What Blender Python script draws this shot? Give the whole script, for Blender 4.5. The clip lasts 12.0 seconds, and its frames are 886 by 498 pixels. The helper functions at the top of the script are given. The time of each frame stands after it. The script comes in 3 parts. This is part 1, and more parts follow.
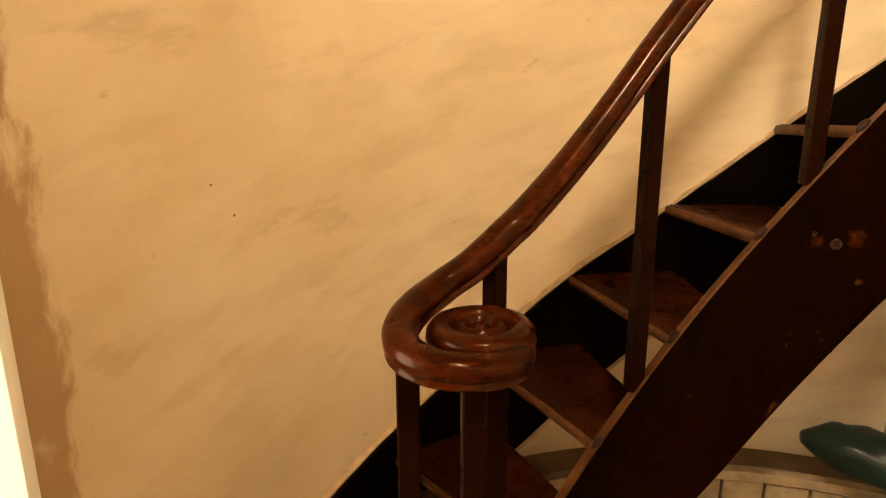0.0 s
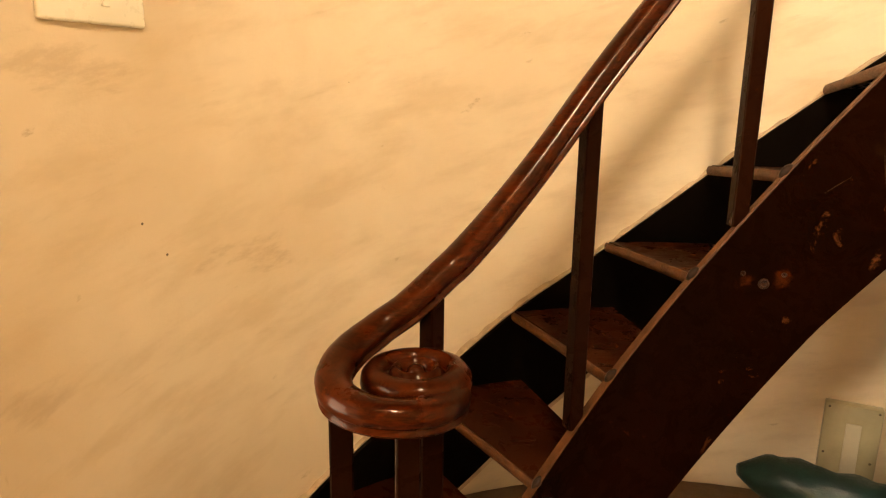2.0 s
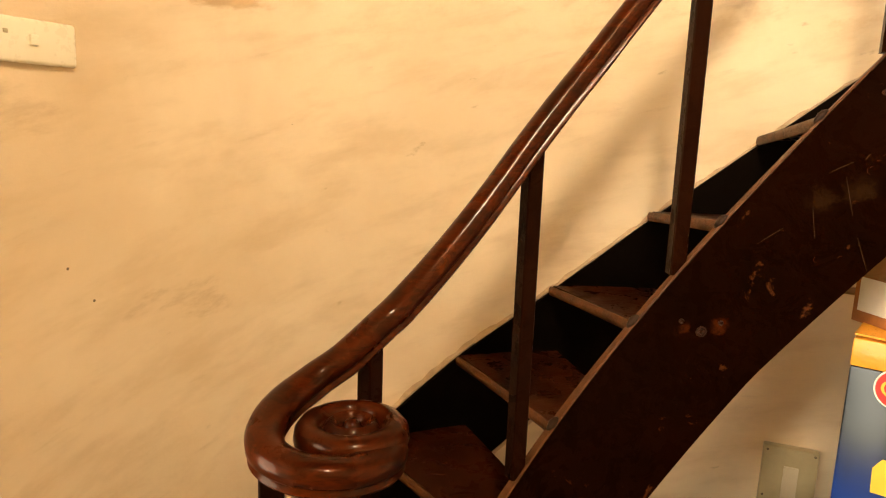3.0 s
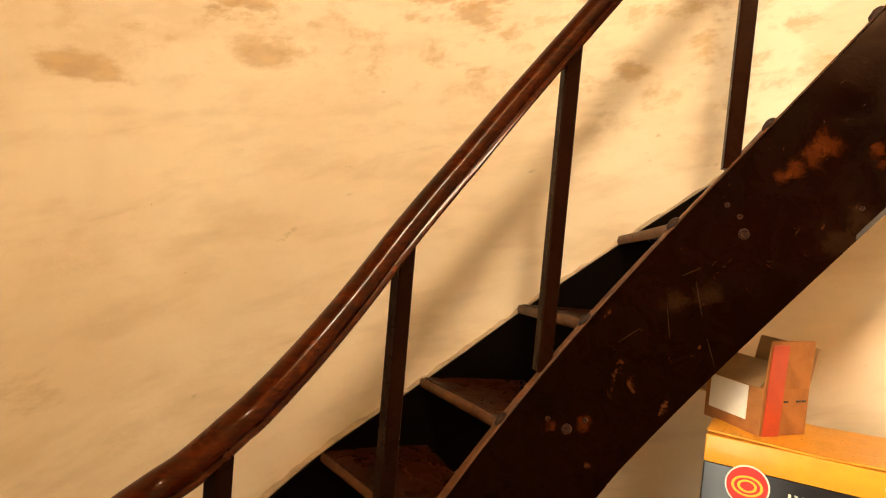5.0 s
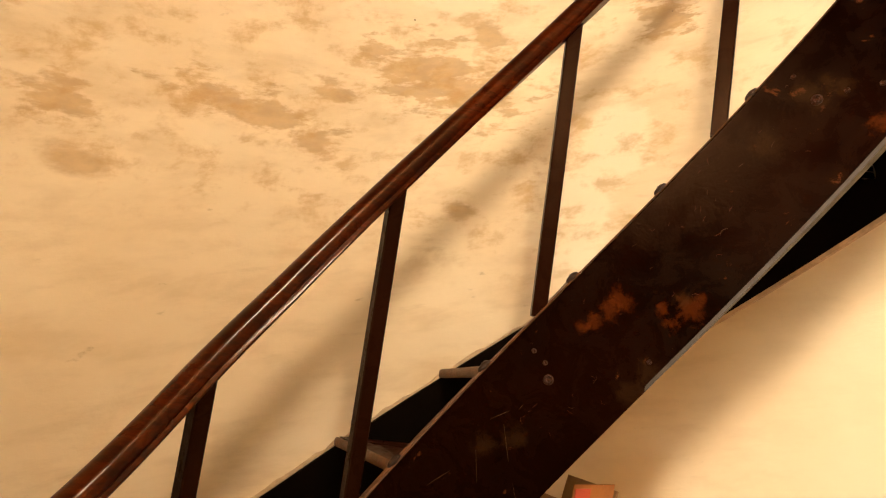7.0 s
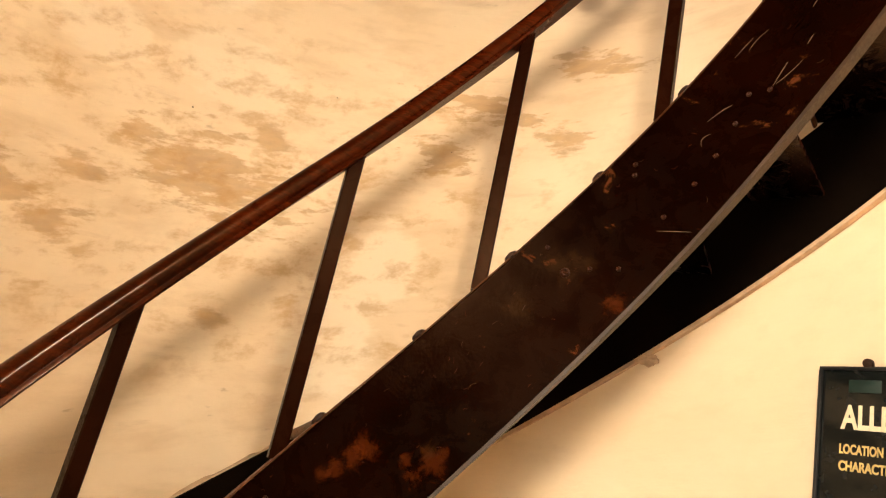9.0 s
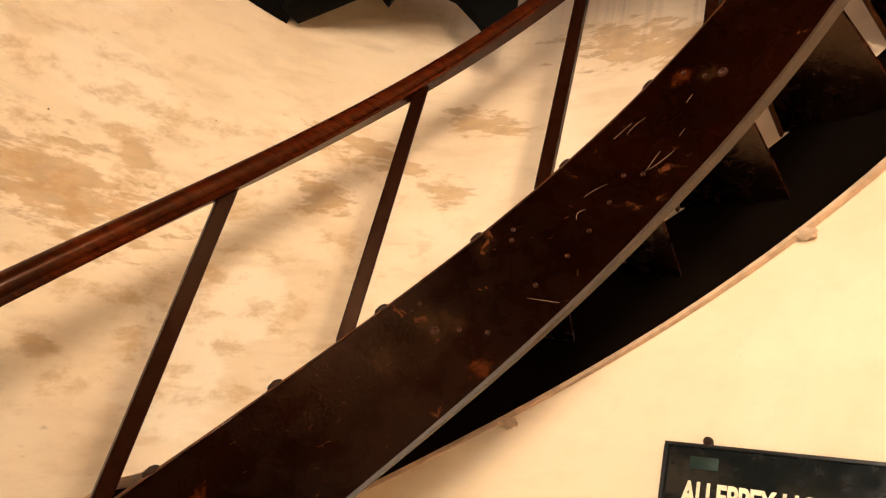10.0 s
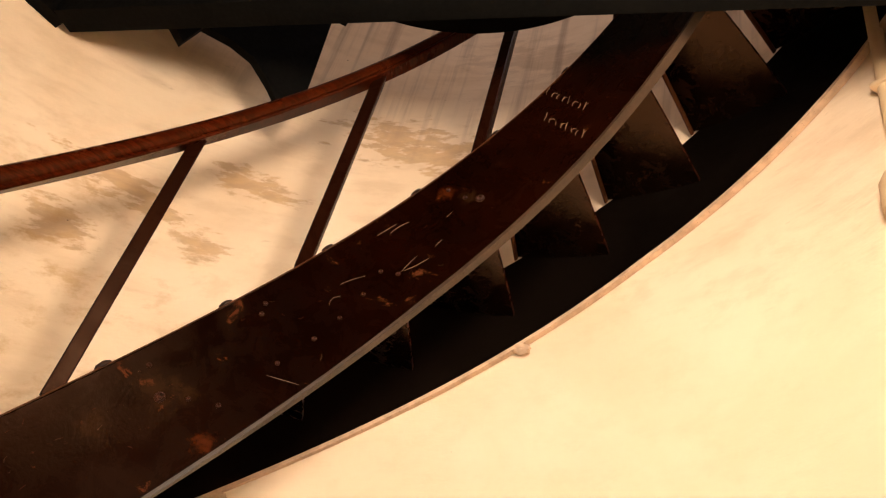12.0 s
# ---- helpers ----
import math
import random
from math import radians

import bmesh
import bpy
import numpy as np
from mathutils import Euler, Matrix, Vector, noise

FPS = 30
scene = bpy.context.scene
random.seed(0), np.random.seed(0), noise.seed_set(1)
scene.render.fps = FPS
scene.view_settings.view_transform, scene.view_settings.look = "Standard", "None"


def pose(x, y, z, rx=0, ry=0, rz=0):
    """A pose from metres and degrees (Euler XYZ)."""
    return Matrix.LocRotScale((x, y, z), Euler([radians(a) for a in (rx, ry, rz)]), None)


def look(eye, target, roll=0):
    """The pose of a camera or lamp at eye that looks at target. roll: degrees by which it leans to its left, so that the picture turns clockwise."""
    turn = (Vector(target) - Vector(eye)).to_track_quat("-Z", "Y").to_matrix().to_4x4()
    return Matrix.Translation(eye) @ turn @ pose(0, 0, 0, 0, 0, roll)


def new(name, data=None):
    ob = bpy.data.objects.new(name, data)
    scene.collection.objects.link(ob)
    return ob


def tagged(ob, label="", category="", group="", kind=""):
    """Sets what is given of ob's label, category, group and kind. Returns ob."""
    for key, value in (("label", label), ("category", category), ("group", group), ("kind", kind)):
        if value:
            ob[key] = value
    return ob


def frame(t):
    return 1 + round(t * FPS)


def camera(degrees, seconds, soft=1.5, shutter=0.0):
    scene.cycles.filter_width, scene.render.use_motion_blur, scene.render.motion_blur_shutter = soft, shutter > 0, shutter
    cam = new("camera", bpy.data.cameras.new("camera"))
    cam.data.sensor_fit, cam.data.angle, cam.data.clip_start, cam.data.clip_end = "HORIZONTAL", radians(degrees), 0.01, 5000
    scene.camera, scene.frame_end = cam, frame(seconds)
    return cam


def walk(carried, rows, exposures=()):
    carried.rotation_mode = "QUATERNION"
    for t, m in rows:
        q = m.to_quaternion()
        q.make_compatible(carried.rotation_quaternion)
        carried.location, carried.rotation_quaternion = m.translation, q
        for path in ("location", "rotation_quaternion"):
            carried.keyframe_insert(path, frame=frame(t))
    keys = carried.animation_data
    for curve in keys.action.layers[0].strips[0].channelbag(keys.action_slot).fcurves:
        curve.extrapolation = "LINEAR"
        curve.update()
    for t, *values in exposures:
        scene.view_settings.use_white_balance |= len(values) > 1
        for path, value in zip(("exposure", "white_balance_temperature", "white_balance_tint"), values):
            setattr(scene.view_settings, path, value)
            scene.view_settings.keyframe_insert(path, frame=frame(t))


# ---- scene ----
cam = camera(65.93, 12.0, soft=1.2)
PATH = [
    (0, (-0.5838, -0.4716, 1.3044), (-0.5838, 1.4559, 0.7707), -0.204),
    (0.5, (-0.5800, -0.4679, 1.3052), (-0.5728, 1.4603, 0.7742), -0.235),
    (1, (-0.5776, -0.4677, 1.3108), (-0.5402, 1.4631, 0.7905), 0.011),
    (1.5, (-0.5716, -0.4688, 1.3155), (-0.4888, 1.4681, 0.8239), 0.396),
    (2, (-0.5581, -0.4657, 1.3248), (-0.4217, 1.4774, 0.8709), 0.871),
    (2.5, (-0.5456, -0.4574, 1.3392), (-0.3448, 1.4895, 0.9278), 1.576),
    (3, (-0.5372, -0.4500, 1.3467), (-0.2645, 1.4991, 0.9909), 2.167),
    (4.8, (-0.5199, -0.4250, 1.3736), (0.0527, 1.4854, 1.2233), 4.922),
    (5, (-0.5127, -0.4226, 1.3742), (0.0901, 1.4811, 1.2619), 4.993),
    (5.5, (-0.5054, -0.4248, 1.3789), (0.1883, 1.4509, 1.3560), 5.737),
    (6, (-0.4892, -0.4343, 1.3955), (0.2827, 1.4098, 1.4541), 6.452),
    (6.5, (-0.4766, -0.4369, 1.4112), (0.3925, 1.3573, 1.5708), 7.416),
    (7, (-0.4604, -0.4401, 1.4329), (0.4980, 1.2974, 1.6828), 8.352),
    (7.2, (-0.4563, -0.4435, 1.4401), (0.5404, 1.2662, 1.7291), 8.707),
    (8.8, (-0.4464, -0.4076, 1.5385), (0.9155, 0.9492, 2.0900), 11.861),
    (9, (-0.4397, -0.4031, 1.5471), (0.9585, 0.8982, 2.1401), 12.458),
    (9.5, (-0.4242, -0.3890, 1.5675), (1.0556, 0.7674, 2.2555), 13.795),
    (10, (-0.4222, -0.3795, 1.5895), (1.1294, 0.6198, 2.3601), 14.846),
    (10.5, (-0.4348, -0.3600, 1.6031), (1.1756, 0.4571, 2.4627), 15.395),
    (11, (-0.4557, -0.3605, 1.6136), (1.1879, 0.2852, 2.5526), 15.748),
    (11.5, (-0.4609, -0.3558, 1.6092), (1.1856, 0.1179, 2.6410), 15.792),
    (12, (-0.4806, -0.3629, 1.6051), (1.1601, -0.0401, 2.7023), 15.634),
]
walk(cam, [(t, look(eye, target, roll)) for t, eye, target, roll in PATH],
     [(0, 0.20, 7150, 11), (1.5, 0.40, 6700, 10), (3, 0.44, 6450, 9), (5, 0.22, 6550, 11), (7, -0.10, 6550, 13), (9.5, -0.25, 6300, 18), (12, -0.38, 6150, 24)])

# ---- light ----
world = bpy.data.worlds.new("world")
scene.world = world
world.use_nodes = True
wn = world.node_tree.nodes
sky = wn.new("ShaderNodeTexSky")
sky.sky_type, sky.sun_disc = "NISHITA", False
sky.sun_elevation, sky.sun_rotation = radians(35), radians(200)
world.node_tree.links.new(sky.outputs[0], wn["Background"].inputs[0])
wn["Background"].inputs[1].default_value = 0.05


def lamp(name, kind, m, energy, colour, size):
    d = bpy.data.lights.new(name, kind)
    d.energy, d.color = energy, colour
    if kind == "POINT":
        d.shadow_soft_size = size
    else:
        d.shape, d.size, d.size_y = "RECTANGLE", size[0], size[1]
    ob = new(name, d)
    ob.matrix_world = m
    return ob


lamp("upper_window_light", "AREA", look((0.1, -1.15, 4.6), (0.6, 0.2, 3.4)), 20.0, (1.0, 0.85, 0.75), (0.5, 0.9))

# ---- numbers of the plan ----
R = 1.196          # inside face of the round tower
RI = 0.728         # well face of the stair
SLOPE = 0.01686    # metres of climb for a degree
STEP, RISE = 11.58, 0.195


def top_line(th):
    return 1.081 + SLOPE * (84.9 - th)


def flare(th):
    """How far the foot of the stair lifts off the straight climb."""
    return 0.13 * max(0.0, min(1.0, (th - 108) / 27)) ** 1.3


def wall_lift(th):
    """How far the stringer at the wall lies above or below the climb of the inner one."""
    if th < 86:
        return -0.032
    return float(np.interp(th, (86, 91, 96, 103, 111, 122, 135, 150), (-0.032, -0.026, -0.016, 0.010, 0.026, 0.066, 0.136, 0.150)))


def polar(th, rad, z=0.0):
    a = radians(th)
    return Vector((rad * math.cos(a), rad * math.sin(a), z))


# ---- mesh helpers ----
def finish(bm, name, mats, smooth=30):
    bmesh.ops.recalc_face_normals(bm, faces=bm.faces)
    me = bpy.data.meshes.new(name)
    if smooth:
        for f in bm.faces:
            f.smooth = True
        for e in bm.edges:
            e.smooth = len(e.link_faces) == 2 and e.calc_face_angle(0) < radians(smooth)
    bm.to_mesh(me)
    bm.free()
    for m in mats if isinstance(mats, (list, tuple)) else [mats]:
        me.materials.append(m)
    return me


def thing(name, bm, mats, label="", category="", group="", kind="", smooth=30):
    return tagged(new(name, finish(bm, name, mats, smooth) if bm else None), label, category, group, kind)


def part(name, bm, mats, parent, label="", smooth=30):
    ob = tagged(new(name, bm if isinstance(bm, bpy.types.Mesh) else finish(bm, name, mats, smooth)), label)
    ob.parent = parent
    return ob


def box(bm, size, m=Matrix.Identity(4), bevel=0.0, seg=2, mat=0):
    made = bmesh.ops.create_cube(bm, size=1.0, matrix=m @ Matrix.Diagonal((*size, 1.0)))
    vs = made["verts"]
    fs = {f for v in vs for f in v.link_faces}
    for f in fs:
        f.material_index = mat
    if bevel:
        bmesh.ops.bevel(bm, geom=list({e for f in fs for e in f.edges}), offset=bevel, segments=seg, affect="EDGES", profile=0.5)
    return bm


def sweep(bm, rings, closed=True, caps=True, mat=0):
    """Skin a row of rings, each a list of places."""
    rows = [[bm.verts.new(p) for p in ring] for ring in rings]
    n = len(rows[0])
    for a, b in zip(rows, rows[1:]):
        for i in range(n if closed else n - 1):
            j = (i + 1) % n
            f = bm.faces.new((a[i], a[j], b[j], b[i]))
            f.material_index = mat
    if caps and closed:
        bm.faces.new(rows[0][::-1]).material_index = mat
        bm.faces.new(rows[-1]).material_index = mat
    return bm


def lathe(bm, profile, m=Matrix.Identity(4), n=32, mat=0):
    rings = [[m @ Vector((r * math.cos(2 * math.pi * i / n), r * math.sin(2 * math.pi * i / n), z)) for i in range(n)] for r, z in profile]
    return sweep(bm, rings, mat=mat)


def extrude_poly(bm, pts, up, mat=0):
    return sweep(bm, [[Vector(p) for p in pts], [Vector(p) + Vector(up) for p in pts]], mat=mat)


# ---- materials ----
class Mat:
    """A node material with short calls for its nodes."""

    def __init__(self, name, rough=0.5, metal=0.0, coat=0.0, spec=0.5, tint=(1, 1, 1, 1)):
        self.m = bpy.data.materials.new(name)
        self.m.use_nodes = True
        self.t = self.m.node_tree
        self.b = self.t.nodes["Principled BSDF"]
        self.b.inputs["Roughness"].default_value = rough
        self.b.inputs["Metallic"].default_value = metal
        self.b.inputs["Coat Weight"].default_value = coat
        self.b.inputs["Specular IOR Level"].default_value = spec
        self.b.inputs["Specular Tint"].default_value = tint
        self.height = None

    def put(self, socket, value):
        if isinstance(value, bpy.types.NodeSocket):
            self.t.links.new(value, socket)
        elif value is not None:
            if socket.type == "RGBA" and len(value) == 3:
                value = (*value, 1)
            socket.default_value = value

    def coords(self, kind="Object", scale=(1, 1, 1), shift=(0, 0, 0), turn=0.0):
        c = self.t.nodes.new("ShaderNodeTexCoord")
        k = self.t.nodes.new("ShaderNodeMapping")
        k.inputs["Scale"].default_value = scale
        k.inputs["Location"].default_value = shift
        k.inputs["Rotation"].default_value = (0, 0, turn)
        self.t.links.new(c.outputs[kind], k.inputs[0])
        return k.outputs[0]

    def slanted(self, lean, scale=(1, 1, 1), shift=(0, 0, 0)):
        """UV coordinates whose level lines rise against u."""
        c = self.t.nodes.new("ShaderNodeTexCoord")
        s = self.xyz(c.outputs["UV"])
        j = self.t.nodes.new("ShaderNodeCombineXYZ")
        self.put(j.inputs[0], s[0])
        self.put(j.inputs[1], self.math("MULTIPLY_ADD", s[0], lean, s[1]))
        k = self.t.nodes.new("ShaderNodeMapping")
        k.inputs["Scale"].default_value, k.inputs["Location"].default_value = scale, shift
        self.t.links.new(j.outputs[0], k.inputs[0])
        return k.outputs[0]

    def noise(self, vec, scale, detail=5, rough=0.55, distort=0.0):
        n = self.t.nodes.new("ShaderNodeTexNoise")
        self.t.links.new(vec, n.inputs["Vector"])
        n.inputs["Scale"].default_value, n.inputs["Detail"].default_value = scale, detail
        n.inputs["Roughness"].default_value, n.inputs["Distortion"].default_value = rough, distort
        return n.outputs[0]

    def ramp(self, value, lo, hi, a=0.0, b=1.0):
        n = self.t.nodes.new("ShaderNodeMapRange")
        n.interpolation_type = "SMOOTHSTEP"
        self.put(n.inputs[0], value)
        for i, v in enumerate((lo, hi, a, b), 1):
            n.inputs[i].default_value = v
        return n.outputs[0]

    def math(self, op, a, b=None, c=None):
        n = self.t.nodes.new("ShaderNodeMath")
        n.operation = op
        for s, v in zip(n.inputs, (a, b, c)):
            self.put(s, v)
        return n.outputs[0]

    def mix(self, fac, a, b):
        n = self.t.nodes.new("ShaderNodeMix")
        n.data_type = "RGBA"
        self.put(n.inputs[0], fac)
        self.put(n.inputs[6], a)
        self.put(n.inputs[7], b)
        return n.outputs[2]

    def xyz(self, vec):
        n = self.t.nodes.new("ShaderNodeSeparateXYZ")
        self.t.links.new(vec, n.inputs[0])
        return n.outputs

    def colour(self, value):
        self.put(self.b.inputs["Base Color"], value)

    def rough(self, value):
        self.put(self.b.inputs["Roughness"], value)

    def bump(self, value, strength=0.2, distance=0.01):
        n = self.t.nodes.new("ShaderNodeBump")
        n.inputs["Strength"].default_value, n.inputs["Distance"].default_value = strength, distance
        self.put(n.inputs["Height"], value)
        if self.height:
            self.t.links.new(self.height, n.inputs["Normal"])
        self.height = n.outputs[0]
        self.t.links.new(self.height, self.b.inputs["Normal"])


def plain(name, colour, rough=0.5, var=0.25, scale=12.0, metal=0.0, bump=0.1, coat=0.0, spec=0.5):
    k = Mat(name, rough, metal, coat, spec)
    v = k.coords()
    n = k.noise(v, scale, 6, 0.6)
    fine = k.noise(v, scale * 9, 3, 0.6)
    dark = tuple(c * (1 - var) for c in colour)
    k.colour(k.mix(k.ramp(n, 0.35, 0.68), colour, dark))
    k.rough(k.ramp(fine, 0.3, 0.7, max(0.03, rough - 0.08), min(1, rough + 0.1)))
    if bump:
        k.bump(fine, bump, 0.004)
    return k.m


def plaster_material():
    """Old limewash over plaster: broad blotches, brush strokes, flaked patches, each with a place of its own."""
    k = Mat("old_limewash", 0.82, spec=0.25)
    uv = k.coords("UV")
    broad = k.noise(uv, 1.6, 5, 0.6, 0.4)
    mid = k.noise(k.slanted(0.24, (3.0, 8.5, 1)), 1.3, 7, 0.6, 0.15)
    stroke = k.noise(k.slanted(0.24, (5.0, 26.0, 1), (3, 1, 0)), 1.0, 6, 0.62, 0.15)
    fine = k.noise(uv, 70, 4, 0.6)
    base = k.mix(k.ramp(broad, 0.3, 0.7), (0.81, 0.67, 0.475), (0.74, 0.585, 0.39))
    s = k.xyz(uv)
    old = k.math("MAXIMUM", k.ramp(s[0], 0.35, 0.95, 0.12, 1.0), k.ramp(s[1], 2.35, 2.75, 0.0, 1.0))
    base = k.mix(k.math("MULTIPLY", k.ramp(mid, 0.44, 0.70, 0, 0.5), old), base, (0.58, 0.43, 0.26))
    # grey brush marks
    base = k.mix(k.math("MULTIPLY", k.ramp(stroke, 0.60, 0.78, 0, 0.28), old), base, (0.40, 0.265, 0.15))
    # flaked patches: middle (metres round the wall, height), half width, half height, strength
    edge = k.math("MULTIPLY", k.math("SUBTRACT", k.noise(k.slanted(0.24, (5, 13, 1), (7, 2, 0)), 2.0, 8, 0.62, 0.1), 0.5), 2.4)
    def patch(th, z, w, h, raw, soft, edge):
        du = k.math("DIVIDE", k.math("SUBTRACT", s[0], radians(th) * R), w)
        dv = k.math("DIVIDE", k.math("SUBTRACT", s[1], z), h)
        d = k.math("SQRT", k.math("ADD", k.math("MULTIPLY", du, du), k.math("MULTIPLY", dv, dv)))
        return k.ramp(k.math("ADD", d, k.math("MULTIPLY", edge, raw)), soft, 1.08, 1.0, 0.0)

    def stack(list_of, soft, edge=edge):
        total = None
        for p in list_of:
            q = patch(*p, soft, edge)
            total = q if total is None else k.math("MAXIMUM", total, q)
        return total

    flakes = stack(((113.0, 1.672, 0.085, 0.038, 0.5), (130.3, 1.57, 0.10, 0.03, 0.8), (116.0, 1.78, 0.085, 0.05, 1.5), (97.0, 1.90, 0.20, 0.055, 1.7),
                    (73.0, 2.11, 0.22, 0.11, 2.0), (41.0, 2.55, 0.16, 0.05, 2.2), (46.0, 2.37, 0.11, 0.05, 2.0), (27.0, 2.75, 0.13, 0.05, 2.0), (69.0, 1.77, 0.05, 0.035, 0.8), (6.0, 3.1, 0.25, 0.10, 2.0),
                    (86.6, 2.0, 0.07, 0.035, 1.4), (88.2, 1.856, 0.06, 0.045, 1.3), (30.4, 2.50, 0.08, 0.05, 1.6), (68.0, 2.25, 0.05, 0.06, 1.2)), 0.5)
    # dimmer light towards the doorway put into the tint; fresh whitewash dabbed on elsewhere
    dim_side = k.math("MULTIPLY", k.ramp(s[0], 2.0, 3.3), k.ramp(broad, 0.25, 0.7, 0.25, 0.6))
    base = k.mix(dim_side, base, (0.52, 0.38, 0.225))
    fresh = stack(((74.0, 2.40, 0.17, 0.12, 0.45), (90.0, 2.34, 0.12, 0.09, 0.5), (55.0, 1.82, 0.13, 0.20, 0.5), (50.0, 2.02, 0.10, 0.12, 0.5), (84.0, 2.62, 0.2, 0.1, 0.5)), 0.75)
    base = k.mix(k.math("MULTIPLY", fresh, 0.7), base, (0.83, 0.72, 0.54))
    tone = k.mix(k.ramp(k.noise(k.slanted(0.24, (8, 16, 1)), 2, 5), 0.35, 0.65), (0.50, 0.30, 0.115), (0.36, 0.21, 0.085))
    base = k.mix(k.math("MULTIPLY", flakes, 0.6), base, tone)
    torn = k.math("MULTIPLY", k.math("SUBTRACT", k.noise(k.coords("UV", (13, 5, 1)), 1.6, 8, 0.66, 0.3), 0.5), 2.6)
    bare = stack(((162.0, 0.95, 0.065, 0.42, 0.9), (161.5, 1.4, 0.03, 0.3, 1.2)), 0.5, torn)
    base = k.mix(k.math("MULTIPLY", bare, 0.75), base, (0.32, 0.175, 0.075))
    dirt = stack(((151.0, 1.35, 0.13, 0.035, 1.6), (155.0, 0.86, 0.07, 0.035, 1.2), (121.0, 0.76, 0.05, 0.02, 1.6), (135.0, 1.0, 0.1, 0.03, 1.9), (-9.0, 3.6, 0.3, 0.12, 1.8)), 0.1)
    base = k.mix(k.math("MULTIPLY", dirt, 0.3), base, (0.3, 0.19, 0.10))
    # smudges in a band at hand height
    band = k.math("MULTIPLY", k.ramp(s[1], 1.5, 1.75), k.ramp(s[1], 2.35, 2.8, 1.0, 0.0))
    smear = k.ramp(k.noise(k.slanted(0.24, (9, 14, 1), (1, 5, 0)), 1.0, 8, 0.66, 0.15), 0.48, 0.68)
    base = k.mix(k.math("MULTIPLY", k.math("MULTIPLY", k.math("MULTIPLY", band, smear), old), 0.62), base, (0.48, 0.29, 0.11))
    # runs of damp from the floor above
    run = k.noise(k.coords("UV", (16, 0.6, 1)), 1.0, 5, 0.6)
    damp = k.math("MULTIPLY", k.ramp(s[1], 2.95, 3.35), k.ramp(run, 0.48, 0.66))
    base = k.mix(k.math("MULTIPLY", damp, 0.55), base, (0.26, 0.18, 0.13))
    dab = k.ramp(k.noise(k.slanted(0.24, (9, 20, 1), (4, 9, 0)), 1.5, 7, 0.6, 0.2), 0.66, 0.76)
    base = k.mix(k.math("MULTIPLY", k.math("MULTIPLY", dab, old), 0.42), base, (0.3, 0.2, 0.11))
    # pin holes and specks
    vor = k.t.nodes.new("ShaderNodeTexVoronoi")
    k.t.links.new(uv, vor.inputs["Vector"])
    vor.inputs["Scale"].default_value = 7.0
    base = k.mix(k.ramp(vor.outputs["Distance"], 0.012, 0.022, 0.85, 0.0), base, (0.08, 0.05, 0.03))
    k.colour(base)
    k.bump(k.math("SUBTRACT", mid, k.math("MULTIPLY", k.math("MAXIMUM", flakes, bare), 0.6)), 0.25, 0.012)
    k.bump(fine, 0.12, 0.004)
    return k.m


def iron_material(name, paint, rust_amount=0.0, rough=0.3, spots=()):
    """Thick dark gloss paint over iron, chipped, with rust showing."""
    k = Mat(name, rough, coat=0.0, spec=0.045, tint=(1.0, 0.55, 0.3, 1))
    v = k.coords()
    n = k.noise(v, 4.0, 6, 0.62, 0.3)
    g = k.noise(v, 16.0, 7, 0.7, 0.6)
    fine = k.noise(v, 120, 3)
    base = k.mix(k.ramp(n, 0.35, 0.7), paint, tuple(c * 0.45 for c in paint))
    base = k.mix(k.ramp(k.noise(v, 2.2, 4, 0.6), 0.5, 0.75, 0, 0.7), base, tuple(c * 2.0 for c in paint))
    chips = k.ramp(g, 0.66 - rust_amount, 0.72 - rust_amount)
    base = k.mix(k.math("MULTIPLY", chips, 0.85), base, (0.072, 0.021, 0.007))
    # pale flecks: small chips, and speckle highlights put into the colour
    pale = k.ramp(k.noise(v, 34, 6, 0.75, 1.2), 0.70, 0.74)
    base = k.mix(k.math("MULTIPLY", pale, 0.5), base, (0.2, 0.11, 0.05))
    # larger rusty places: angle, height, size, rust or ochre
    torn = k.math("MULTIPLY", k.math("SUBTRACT", k.noise(v, 34, 8, 0.72, 0.4), 0.5), 4.2)
    for th, z, size, tone in spots:
        d = k.t.nodes.new("ShaderNodeVectorMath")
        d.operation = "DISTANCE"
        k.put(d.inputs[0], v)
        d.inputs[1].default_value = polar(th, RI, z)
        near = k.ramp(k.math("ADD", k.math("DIVIDE", d.outputs["Value"], size), torn), 0.2, 1.1, 0.5, 0.0)
        base = k.mix(near, base, tone)
    k.colour(base)
    k.rough(k.ramp(k.math("ADD", g, k.math("MULTIPLY", chips, 0.4)), 0.3, 0.8, rough - 0.06, rough + 0.3))
    k.bump(g, 0.25, 0.005)
    k.bump(k.noise(v, 45, 4, 0.6), 0.08, 0.004)
    k.bump(fine, 0.1, 0.002)
    return k.m


